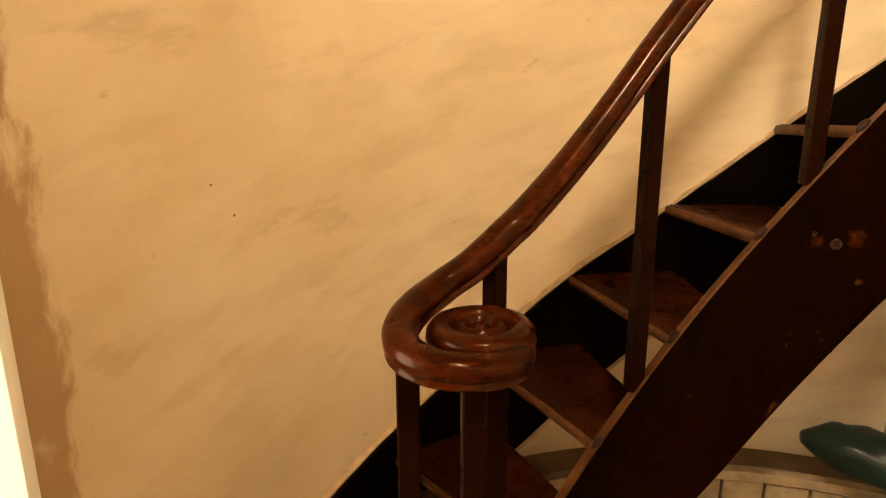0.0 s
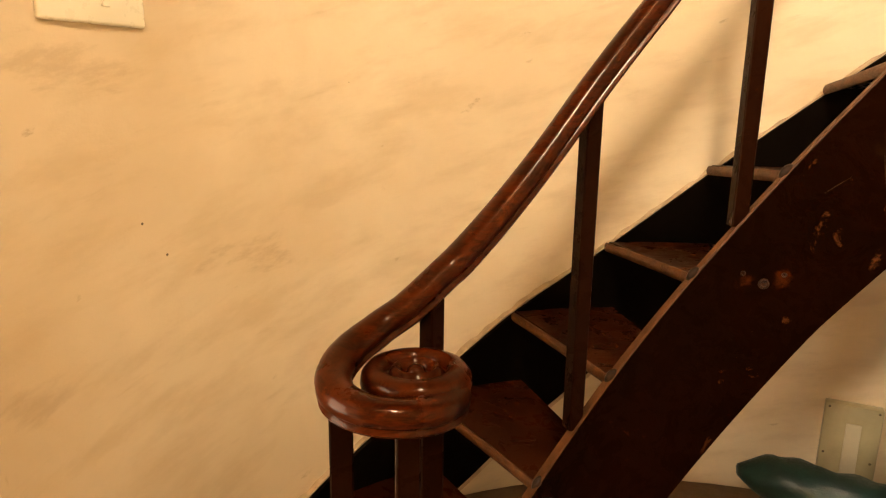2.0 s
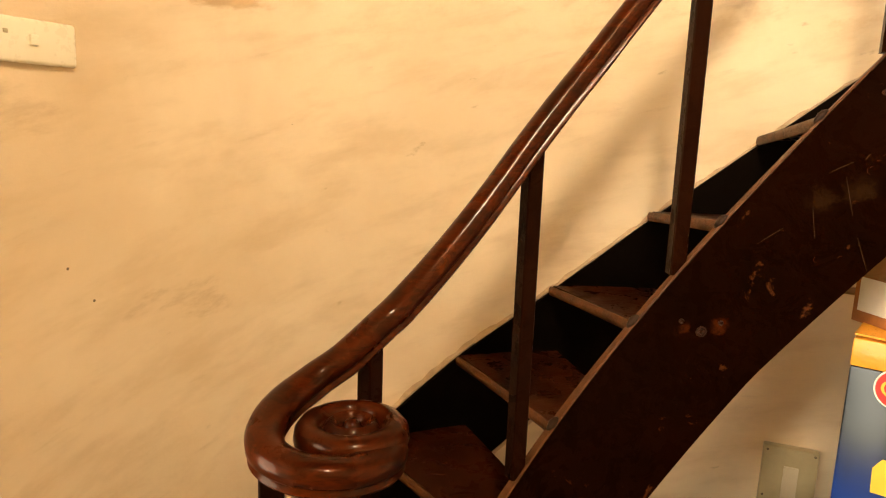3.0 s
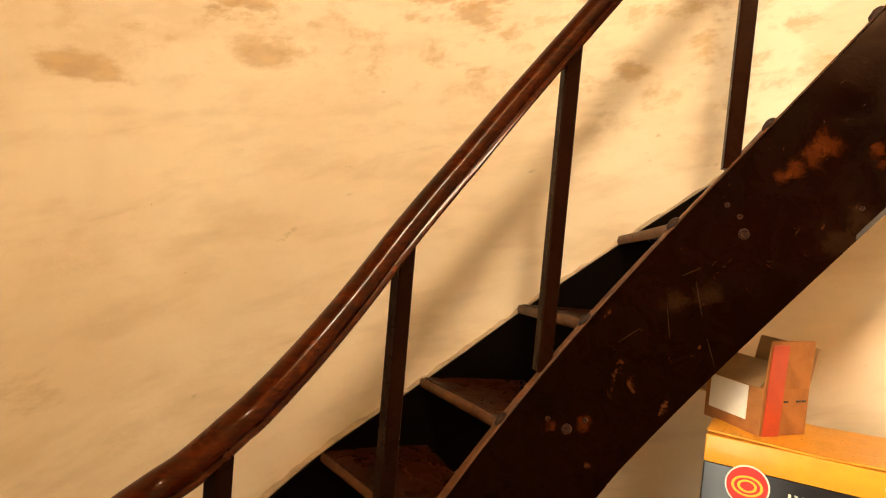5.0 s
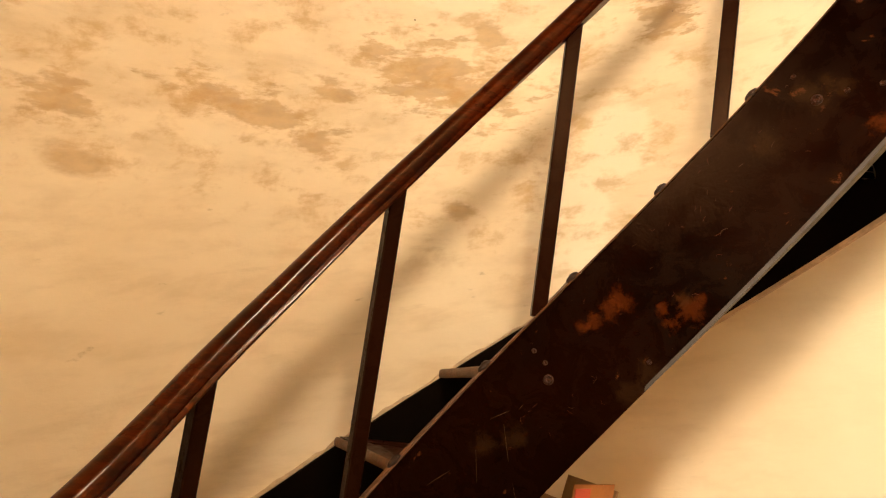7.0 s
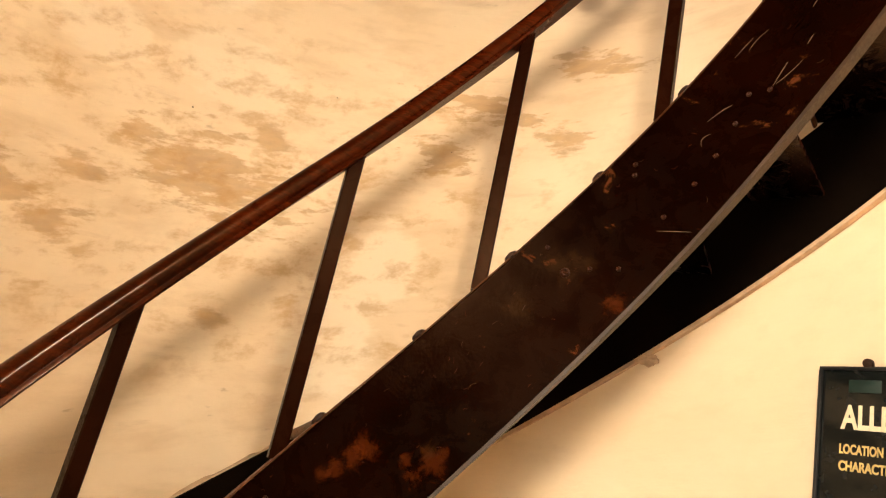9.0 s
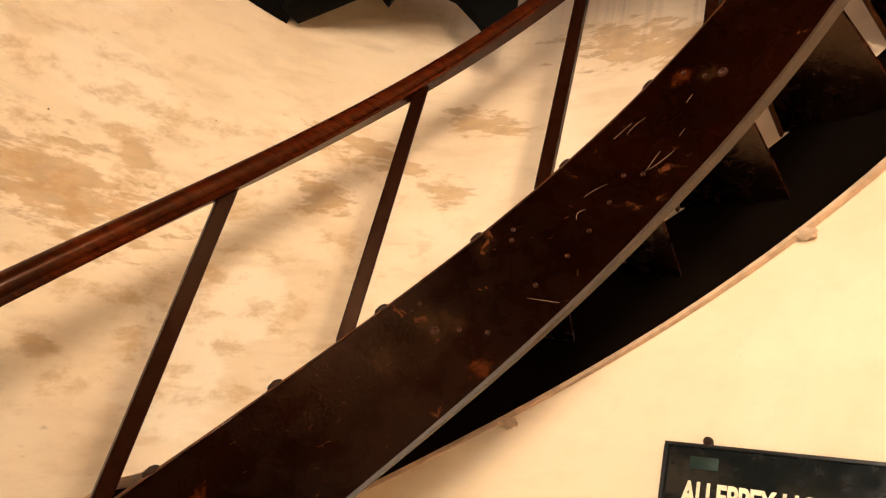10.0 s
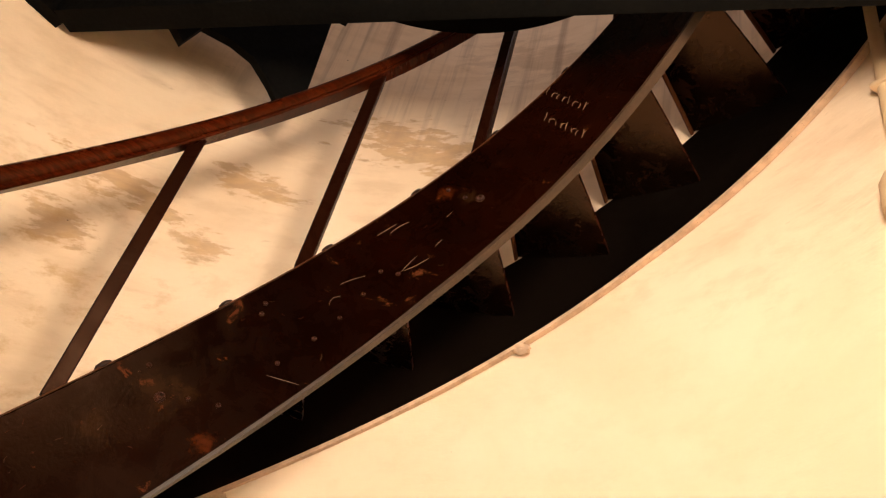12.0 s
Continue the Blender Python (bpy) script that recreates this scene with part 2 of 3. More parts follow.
def rail_material():
    """Old varnished hardwood, rubbed bright along its top."""
    k = Mat("varnished_hardwood", 0.27, coat=0.1, spec=0.1, tint=(1.0, 0.5, 0.22, 1))
    k.b.inputs["Coat Roughness"].default_value = 0.1
    k.b.inputs["Coat Tint"].default_value = (1.0, 0.62, 0.34, 1)
    v = k.coords()
    grain = k.noise(k.coords("Object", (9, 9, 40)), 2.0, 7, 0.65, 1.5)
    wear = k.noise(v, 5.0, 7, 0.68, 0.4)
    base = k.mix(k.ramp(grain, 0.35, 0.65), (0.050, 0.0078, 0.0011), (0.019, 0.0030, 0.0006))
    base = k.mix(k.ramp(wear, 0.48, 0.66, 0, 0.8), base, (0.007, 0.0018, 0.0006))
    base = k.mix(k.ramp(k.noise(v, 22, 6, 0.7), 0.58, 0.74, 0, 0.45), base, (0.17, 0.034, 0.0045))
    k.colour(base)
    k.rough(k.ramp(wear, 0.3, 0.7, 0.2, 0.38))
    k.bump(grain, 0.08, 0.003)
    k.bump(k.noise(v, 60, 5), 0.05, 0.003)
    return k.m


M_WALL = plaster_material()
RUST, OCHRE = (0.070, 0.014, 0.0025), (0.022, 0.009, 0.003)
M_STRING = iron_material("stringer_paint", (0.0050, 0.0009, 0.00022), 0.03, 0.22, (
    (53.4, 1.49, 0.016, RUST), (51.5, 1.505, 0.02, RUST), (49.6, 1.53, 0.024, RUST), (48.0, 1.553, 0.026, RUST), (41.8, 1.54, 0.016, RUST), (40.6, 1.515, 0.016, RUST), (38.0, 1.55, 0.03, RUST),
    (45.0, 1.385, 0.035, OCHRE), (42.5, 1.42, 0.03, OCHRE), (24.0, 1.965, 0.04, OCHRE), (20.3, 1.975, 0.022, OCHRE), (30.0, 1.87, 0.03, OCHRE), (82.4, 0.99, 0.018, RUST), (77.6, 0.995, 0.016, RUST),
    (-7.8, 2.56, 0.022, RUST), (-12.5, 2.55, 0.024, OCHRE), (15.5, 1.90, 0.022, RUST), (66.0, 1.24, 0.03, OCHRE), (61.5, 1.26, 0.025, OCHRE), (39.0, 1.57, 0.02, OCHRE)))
# wall stringer: the gloom behind the treads is painted into this near-black
M_OUTER = iron_material("shaded_outer_stringer_paint", (0.0025, 0.0018, 0.0013), -0.1, 0.55)
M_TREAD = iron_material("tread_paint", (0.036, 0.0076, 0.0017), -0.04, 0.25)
# treads from below: same ironwork, with their shade put into a darker colour
M_UNDER = iron_material("shaded_tread_underside", (0.004, 0.0018, 0.0008), -0.1, 0.16)
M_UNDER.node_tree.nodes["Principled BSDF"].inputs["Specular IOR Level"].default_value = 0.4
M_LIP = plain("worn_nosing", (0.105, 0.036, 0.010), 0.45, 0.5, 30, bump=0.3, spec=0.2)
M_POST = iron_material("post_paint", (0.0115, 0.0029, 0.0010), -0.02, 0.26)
M_RAIL = rail_material()
M_BOLT = plain("bolt_paint", (0.03, 0.013, 0.006), 0.4, 0.6, 60, bump=0.3, spec=0.15)
M_SCRATCH = plain("bare_scratch", (0.17, 0.10, 0.055), 0.5, 0.3, 60)
M_FLANGE = plain("worn_edge", (0.040, 0.020, 0.008), 0.5, 0.4, 25, bump=0.2)
M_FLOOR = plain("cement_floor", (0.22, 0.15, 0.10), 0.75, 0.35, 5, bump=0.3)
M_LEDGE = plain("brown_ledge", (0.20, 0.12, 0.065), 0.7, 0.4, 9, bump=0.3)
M_BLOCK = plain("pale_block", (0.48, 0.37, 0.24), 0.8, 0.35, 14, bump=0.4)
# overhead boards: their deep shade is put into this near-black colour
M_SLAB = plain("shade_dark_boards", (0.0025, 0.0023, 0.0015), 0.9, 0.5, 8, bump=0.3, spec=0.08)
M_WHITE = plain("white_gloss", (0.8, 0.77, 0.7), 0.4, 0.06, 6, bump=0.03)
M_PLATE = plain("cream_plastic", (0.82, 0.75, 0.58), 0.32, 0.05, 8, bump=0.0)
M_PANEL = plain("grey_enamel", (0.44, 0.37, 0.215), 0.4, 0.15, 12, bump=0.05)
M_PANEL_IN = plain("pale_insert", (0.55, 0.48, 0.34), 0.45, 0.1, 12)
M_GREEN = plain("green_tarpaulin", (0.006, 0.026, 0.020), 0.42, 0.5, 14, bump=0.3)
M_CARD = plain("brown_card", (0.40, 0.15, 0.034), 0.75, 0.25, 16, bump=0.15)
M_CARD_IN = plain("card_inside", (0.36, 0.2, 0.08), 0.85, 0.2, 16, bump=0.15)
M_TAPE = plain("red_tape", (0.52, 0.06, 0.02), 0.35, 0.15, 20)
M_LABEL = plain("white_label", (0.82, 0.78, 0.68), 0.5, 0.06, 30)
M_ORANGE = plain("orange_print", (0.85, 0.36, 0.025), 0.35, 0.12, 14)
k = Mat("blue_print", 0.3)
k.colour(k.mix(k.ramp(k.math("ADD", k.xyz(k.coords())[2], k.math("MULTIPLY", k.noise(k.coords("Object", (14, 14, 3)), 1.0, 4), 0.05)), -0.06, 0.13), (0.004, 0.040, 0.28), (0.002, 0.003, 0.007)))
M_BLUE = k.m
M_RED = plain("red_print", (0.62, 0.035, 0.03), 0.35, 0.1, 14)
M_GOLD = plain("yellow_print", (0.9, 0.55, 0.05), 0.35, 0.1, 14)
M_BLACK = plain("black_plastic", (0.012, 0.012, 0.012), 0.4, 0.4, 14)
M_BOARD = plain("black_board", (0.006, 0.008, 0.008), 0.2, 0.1, 3, bump=0.0)
M_LETTER = plain("cream_letters", (0.82, 0.72, 0.5), 0.5, 0.08, 30)
M_LETTER2 = plain("ochre_letters", (0.62, 0.45, 0.16), 0.5, 0.1, 30)
M_CONDUIT = plain("cream_conduit", (0.62, 0.46, 0.27), 0.5, 0.1, 10)
M_MORTAR = plain("mortar_line", (0.62, 0.44, 0.28), 0.9, 0.3, 20, bump=0.5)
M_SKIN = plain("outer_stone", (0.4, 0.35, 0.3), 0.9, 0.3, 3)
g = Mat("bright_outdoors")
g.b.inputs["Emission Color"].default_value = (1.0, 0.93, 0.72, 1)
g.b.inputs["Emission Strength"].default_value = 12.0
M_GLOW = g.m

# ---- tower ----
THICK, TOP = 0.45, 6.6
DOOR = (163.7, 198.0, 0.0, 2.05)
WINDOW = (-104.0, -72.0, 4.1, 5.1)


def tower_wall():
    bm = bmesh.new()
    uv = bm.loops.layers.uv.new("UVMap")
    ths = sorted({*[-180 + 4 * i for i in range(91)], DOOR[0], DOOR[1], WINDOW[0], WINDOW[1]})
    ths = [t for t in ths if t < 180.0] + [180.0]
    zs = [-0.05, 0.0, 0.3, 0.7, 1.1, 1.5, DOOR[3], 2.4, 2.83, 3.2, 3.6, WINDOW[2], 4.6, WINDOW[3], 5.8, TOP]

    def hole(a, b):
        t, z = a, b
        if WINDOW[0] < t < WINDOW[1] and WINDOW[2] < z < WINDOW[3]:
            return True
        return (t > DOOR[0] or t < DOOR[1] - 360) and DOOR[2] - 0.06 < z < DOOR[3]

    cells = {(i, j): not hole((ths[i] + ths[i + 1]) / 2, (zs[j] + zs[j + 1]) / 2) for i in range(len(ths) - 1) for j in range(len(zs) - 1)}
    grid = {}

    def vert(i, j, k):
        i = i % (len(ths) - 1)
        if (i, j, k) not in grid:
            grid[i, j, k] = bm.verts.new(polar(ths[i], R + THICK * k, zs[j]))
        return grid[i, j, k]

    def quad(corners, mat):
        f = bm.faces.new([vert(*c) for c in corners])
        f.material_index = mat
        for loop, (i, j, k) in zip(f.loops, corners):
            loop[uv].uv = (radians(ths[i]) * R + k, zs[j])

    n = len(ths) - 1
    for (i, j), solid in cells.items():
        if not solid:
            continue
        quad([(i, j, 0), (i + 1, j, 0), (i + 1, j + 1, 0), (i, j + 1, 0)], 0)
        quad([(i, j, 1), (i, j + 1, 1), (i + 1, j + 1, 1), (i + 1, j, 1)], 1)
        if not cells[(i + 1) % n, j]:
            quad([(i + 1, j, 0), (i + 1, j, 1), (i + 1, j + 1, 1), (i + 1, j + 1, 0)], 0)
        if not cells[(i - 1) % n, j]:
            quad([(i, j, 0), (i, j + 1, 0), (i, j + 1, 1), (i, j, 1)], 0)
        if not cells.get((i, j + 1), False):
            quad([(i, j + 1, 0), (i + 1, j + 1, 0), (i + 1, j + 1, 1), (i, j + 1, 1)], 0)
        if not cells.get((i, j - 1), False):
            quad([(i, j, 0), (i, j, 1), (i + 1, j, 1), (i + 1, j, 0)], 0)
    return thing("wall_tower", bm, [M_WALL, M_SKIN], "round tower wall of stained cream limewashed plaster", "wall", kind="structure", smooth=25)


tower_wall()
bm = bmesh.new()
lathe(bm, [(R + THICK, -0.2), (R + THICK, -0.002), (0.001, 0.0)], n=64)
thing("floor", bm, M_FLOOR, "worn grey-brown cement floor of the tower", "floor", kind="structure")
bm = bmesh.new()
lathe(bm, [(0.001, TOP), (R + THICK, TOP), (R + THICK, TOP + 0.1)], n=64)
thing("ceiling", bm, M_SLAB, "dark boarded ceiling high in the tower", "ceiling", kind="structure")

# daylight behind the doorway
bm = bmesh.new()
bmesh.ops.create_grid(bm, x_segments=1, y_segments=1, size=1.6, matrix=pose(-3.6, 0.0, 1.2, 90, 0, 90))
thing("backdrop", bm, M_GLOW, "plain bright daylight seen beyond the open doorway", "backdrop", kind="structure")

# low ledge round the foot of the wall
def ring_block(bm, th0, th1, r0, r1, z0, z1, n=24, mat=0):
    rings = []
    for i in range(n + 1):
        t = th0 + (th1 - th0) * i / n
        rings.append([polar(t, r0, z0), polar(t, r1, z0), polar(t, r1, z1), polar(t, r0, z1)])
    return sweep(bm, rings, mat=mat)


ledge = thing("ledge", ring_block(bmesh.new(), 38, 128, 1.083, R - 0.002, 0.0, 0.286), M_LEDGE, "low brown cement ledge along the tower wall", "ledge", kind="structure")
part("rim", ring_block(bmesh.new(), 38, 128, 1.062, 1.092, 0.268, 0.294), M_BLOCK, ledge, "pale rim of the ledge")
for i in range(16):
    a = 38 + i * 90 / 16
    part("block", ring_block(bmesh.new(), a + 0.25, a + 90 / 16 - 0.25, 1.068, 1.086, 0.02, 0.262, 3), M_BLOCK, ledge)

# ---- staircase ----
stair = thing("spiral_staircase", None, None, "dark painted iron spiral staircase with open treads and varnished rail", "staircase")
TH0, TH1 = 141.0, -90.0
LENGTH = 156


def spread(i, n=LENGTH, a=TH0, b=TH1):
    return a + (b - a) * i / n


def stringer(rin, rout, depth, lift, flange, start=0):
    bm = bmesh.new()
    rings, low = [], []
    for i in range(LENGTH + 1):
        t = spread(i)
        zt = top_line(t) + lift(t)
        zb = max(zt - depth(t), 0.0)
        zt = max(zt, zb + 0.02)
        e = 0.003
        rings.append([polar(t, rin, zb), polar(t, rout, zb), polar(t, rout, zt - e), polar(t, rout - e, zt), polar(t, rin + e, zt), polar(t, rin, zt - e)])
        low.append([polar(t, rin - 0.002, zb - 0.0), polar(t, rout + flange, zb), polar(t, rout + flange, zb + 0.008), polar(t, rout, zb + 0.012), polar(t, rin - 0.002, zb + 0.012)])
    sweep(bm, rings)
    fl = bmesh.new()
    sweep(fl, low[start:])
    return bm, fl


def inner_depth(t):
    return 0.40 + 0.05 * max(0, min(1, (t - 72) / 20)) + 0.05 * max(0, min(1, (-10 - t) / 40))


body, lowbar = stringer(RI, RI + 0.014, inner_depth, lambda t: 0.35 * flare(t), 0.006, 66)
inner = part("inner_stringer", body, M_STRING, stair, "chipped dark brown gloss-painted iron stringer")
part("bottom_flange", lowbar, M_FLANGE, inner, "worn pale lower edge")
edge = bmesh.new()
sweep(edge, [[polar(t, RI - 0.001, z), polar(t, RI + 0.019, z), polar(t, RI + 0.018, z + 0.005), polar(t, RI + 0.001, z + 0.005)]
             for t, z in ((t, max(0.02, top_line(t) + 0.35 * flare(t)) + 0.0005) for t in (spread(i) for i in range(LENGTH + 1)))])
part("top_edge", edge, M_LIP, inner, "rubbed brown upper edge")
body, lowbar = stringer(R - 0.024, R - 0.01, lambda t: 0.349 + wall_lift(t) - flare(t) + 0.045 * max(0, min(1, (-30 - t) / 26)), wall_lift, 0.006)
outer = part("outer_stringer", body, M_OUTER, stair, "iron stringer against the wall, shade painted into its near-black colour")
part("bottom_flange", lowbar, M_MORTAR, outer, "pale lower edge with plaster")

# plaster fillet where the wall stringer meets the wall
bm = bmesh.new()
rings = []
rnd = random.Random(5)
for i in range(221):
    t = spread(i, 220)
    z = max(0.02, top_line(t) + wall_lift(t) - 0.004)
    h = 0.006 + 0.012 * rnd.random()
    rings.append([polar(t, R - 0.014, z - 0.03), polar(t, R + 0.004, z - 0.03), polar(t, R + 0.004, z + h), polar(t, R - 0.016, z + 0.009)])
sweep(bm, rings)
part("plaster_fillet", bm, M_MORTAR, outer, "crumbling plaster fillet along the stringer")


def tread_mesh(drop):
    """A tread at the angle 0: plate with a rolled lip in front, its wall end lower by drop."""
    bm = bmesh.new()
    n = 8
    span, skew = 12.6, 1.0
    ri, ro = RI + 0.012, R - 0.026
    up, dn = [], []
    for j in range(5):
        f = j / 4
        rad = ri + (ro - ri) * f
        front, back = skew * f, skew * f - span
        up.append([polar(front + (back - front) * i / n, rad, -drop * f) for i in range(n + 1)])
    a = [[bm.verts.new(p) for p in row] for row in up]
    b = [[bm.verts.new(p - Vector((0, 0, 0.012))) for p in row] for row in up]
    for j in range(4):
        for i in range(n):
            bm.faces.new((a[j][i], a[j][i + 1], a[j + 1][i + 1], a[j + 1][i]))
            bm.faces.new((b[j][i], b[j + 1][i], b[j + 1][i + 1], b[j][i + 1]))
    loop = [(0, i) for i in range(n)] + [(j, n) for j in range(4)] + [(4, i) for i in range(n, 0, -1)] + [(j, 0) for j in range(4, 0, -1)]
    for p, q in zip(loop, loop[1:] + loop[:1]):
        bm.faces.new((a[p[0]][p[1]], a[q[0]][q[1]], b[q[0]][q[1]], b[p[0]][p[1]]))
    lip = bmesh.new()
    rings = []
    for j in range(7):
        f = j / 6
        c = polar(skew * f + 0.3, (RI + 0.010) + (ro - RI - 0.010) * f, -0.009 - (drop + 0.004) * f)
        along = (polar(skew, ro) - polar(0, ri)).normalized()
        side = along.cross(Vector((0, 0, 1)))
        rings.append([c + side * 0.006 * math.cos(u) + Vector((0, 0, 0.0115 * math.sin(u))) for u in (2 * math.pi * q / 10 for q in range(10))])
    sweep(lip, rings)
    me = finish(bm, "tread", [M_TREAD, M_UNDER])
    # faces looking down take the copy with shade in its colour
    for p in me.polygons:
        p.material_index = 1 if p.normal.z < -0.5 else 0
    return me, finish(lip, "nosing", M_LIP)


SLANT = [tread_mesh(drop) for drop in (0.0, 0.010, 0.034)]
for n in range(1, 21):
    th = 101.9 - STEP * (n - 4)
    TREAD, LIP = SLANT[0 if n < 4 else 1 if n == 4 else 2]
    ob = part("tread", TREAD, None, stair)
    ob.matrix_world = pose(0, 0, 0.8 + RISE * (n - 4), 0, 0, th)
    part("nosing", LIP, None, ob, "rounded worn front edge")


# balusters
def post_mesh(length, cut, s=0.0148):
    """A square post with eased edges; its head is cut to the slope of the rail."""
    bm = bmesh.new()
    e = 0.0025
    ring = [(-s, -s + e), (-s + e, -s), (s - e, -s), (s, -s + e), (s, s - e), (s - e, s), (-s + e, s), (-s, s - e)]
    sweep(bm, [[Vector((x, y, 0.0)) for x, y in ring], [Vector((x, y, length - cut * y / RI)) for x, y in ring]])
    return finish(bm, "baluster", M_POST)


def rail_under(t):
    if t < 108:
        return top_line(t) + 0.592 + 0.011 * max(0.0, min(1.0, (t - 98) / 10))
    # eases towards the level of the scroll
    d = min(t, 134.0) - 108
    return top_line(108) + 0.603 - SLOPE * d + 0.000218 * d * d


POST = post_mesh(0.64, math.degrees(SLOPE))
for t in (132.3, 107.3, 84.3, 60.0, 36.6, 12.4, -11.2, -34.8, -58.4, -81.8):
    z = top_line(t) - 0.004
    if t < 120:
        ob = part("baluster", POST, None, stair)
    else:
        ob = part("baluster", post_mesh(rail_under(t) + 0.03 - z, 0.3), None, stair)
    ob.matrix_world = pose(*polar(t, RI + 0.0185, z), 0, 0, t)

# handrail: rounded grip on a moulded lower member
GRIP = [(0.0, 0.0), (0.0205, 0.0), (0.024, 0.0045), (0.0215, 0.0095), (0.0195, 0.0120), (0.0265, 0.0185), (0.0275, 0.031), (0.022, 0.042), (0.012, 0.048), (0.0, 0.050)]
GRIP = [(0.93 * x, 0.92 * z) for x, z in GRIP]
GRIP = GRIP + [(-x, z) for x, z in GRIP[-2:0:-1]]
SCROLL = Vector((-0.530, 0.440, 0))
SCROLL_Z = 0.884
CURL = [(-0.532, 0.541, 0.979), (-0.580, 0.522, 0.951), (-0.621, 0.483, 0.932), (-0.643, 0.432, 0.917), (-0.636, 0.378, 0.905), (-0.597, 0.347, 0.897), (-0.543, 0.344, 0.892), (-0.500, 0.366, 0.889), (-0.480, 0.405, 0.887), (-0.487, 0.445, 0.886)]


def rail_path():
    pts = [polar(-90.0 + (129.0 + 90.0) * i / 169, RI + 0.008, rail_under(-90.0 + (129.0 + 90.0) * i / 169)) for i in range(170)]
    keys = [pts[-12], pts[-1]] + [Vector(p) for p in CURL]
    keys.append(keys[-1] * 2 - keys[-2])
    for a, b, c, d in zip(keys, keys[1:], keys[2:], keys[3:]):
        if a is keys[0]:
            a = b + (a - b) * 0.25
        for i in range(1, 9):
            f = i / 8
            pts.append(0.5 * (2 * b + (c - a) * f + (2 * a - 5 * b + 4 * c - d) * f * f + (3 * b - a - 3 * c + d) * f ** 3))
    return pts


pts = rail_path()
rings = []
for i, p in enumerate(pts):
    ahead = (pts[min(i + 1, len(pts) - 1)] - pts[max(i - 1, 0)]).normalized()
    side = Vector((0, 0, 1)).cross(ahead).normalized()
    up = ahead.cross(side)
    if up.z < 0:
        up = -up
    rings.append([p + side * x + up * z for x, z in GRIP])
rail = part("handrail", sweep(bmesh.new(), rings), M_RAIL, stair, "worn red-brown varnished wooden handrail", smooth=50)
bm = bmesh.new()
lathe(bm, [(0.001, 0.0), (0.066, 0.0), (0.073, 0.006), (0.069, 0.014), (0.076, 0.022), (0.080, 0.036), (0.078, 0.050), (0.070, 0.060), (0.058, 0.064), (0.049, 0.060), (0.045, 0.050),
           (0.040, 0.048), (0.036, 0.056), (0.030, 0.061), (0.024, 0.056), (0.020, 0.046), (0.015, 0.046), (0.012, 0.056), (0.006, 0.061), (0.001, 0.062)], Matrix.Translation((SCROLL.x, SCROLL.y, SCROLL_Z)), 48)
part("scroll", bm, M_RAIL, rail, "turned volute with concentric rings", smooth=45)
for x, y in ((-0.634, 0.400), (-0.543, 0.372), (-0.508, 0.428)):
    ob = part("newel_post", post_mesh(SCROLL_Z + 0.012, 0.0, 0.0165), None, stair)
    ob.matrix_world = pose(x, y, 0, 0, 0, 4)

# weld knobs on the stringer where the treads end
def knob_mesh():
    bm = bmesh.new()
    bmesh.ops.create_icosphere(bm, subdivisions=2, radius=1.0)
    for v in bm.verts:
        v.co = Vector((v.co.x * 0.008, v.co.y * 0.016, v.co.z * 0.009)) * (1 + 0.16 * noise.noise(v.co * 1.7))
    return finish(bm, "knob", M_BOLT, 60)


KNOB = knob_mesh()
for n in range(3, 20):
    th = 101.6 - STEP * (n - 4)
    ob = part("weld_knob", KNOB, None, inner)
    ob.matrix_world = pose(*polar(th + 0.3, RI + 0.007, top_line(th) + 0.002), math.degrees(-0.85), 0, th)


M_BOLTHEAD = plain("rusty_bolt", (0.05, 0.0155, 0.0055), 0.4, 0.85, 220, bump=0.5, spec=0.15)


# bolt heads and rust marks on the well face
def bolt_mesh(size):
    bm = bmesh.new()
    lathe(bm, [(1.25 * size, 0.0), (1.25 * size, 0.0008), (size * 1.0, 0.0020), (size * 0.9, 0.0036), (size * 0.62, 0.0034), (size * 0.45, 0.0012), (0.0004, 0.0010)], n=14)
    return finish(bm, "bolt", M_BOLTHEAD, 40)


def on_face(th, z, lift=0.0):
    """A place on the well face of the inner stringer, its local z towards the well, y up."""
    p = polar(th, RI - lift, z)
    return Matrix.Translation(p) @ pose(0, 0, 0, 0, 0, th) @ pose(0, 0, 0, 0, -90, 0) @ pose(0, 0, 0, 0, 0, -90)


BIG, SMALL = bolt_mesh(0.0085), bolt_mesh(0.0042)
for th, z in ((80.1, 0.981), (57.4, 1.379), (23.7, 1.952), (-14.3, 2.548)):
    part("bolt", BIG, None, inner).matrix_world = on_face(th, z)
for th, z in ((83.2, 1.0), (77.4, 1.0), (60.1, 1.43), (58.2, 1.41), (15.3, 2.194), (15.2, 2.17), (3.3, 2.205), (6.0, 2.148), (10.0, 2.08), (15.7, 1.97), (-0.7, 2.33), (-3.7, 2.331), (0.9, 2.269), (-8.0, 2.57), (-11.5, 2.55), (20.0, 1.965), (27.0, 2.0), (43.0, 1.44)):
    part("bolt", SMALL, None, inner).matrix_world = on_face(th, z)


M_RUST = plain("rust", (0.046, 0.0105, 0.0025), 0.75, 0.6, 60, bump=0.4, spec=0.1)
M_STAIN = plain("ochre_stain", (0.045, 0.019, 0.006), 0.6, 0.6, 60, bump=0.3, spec=0.1)


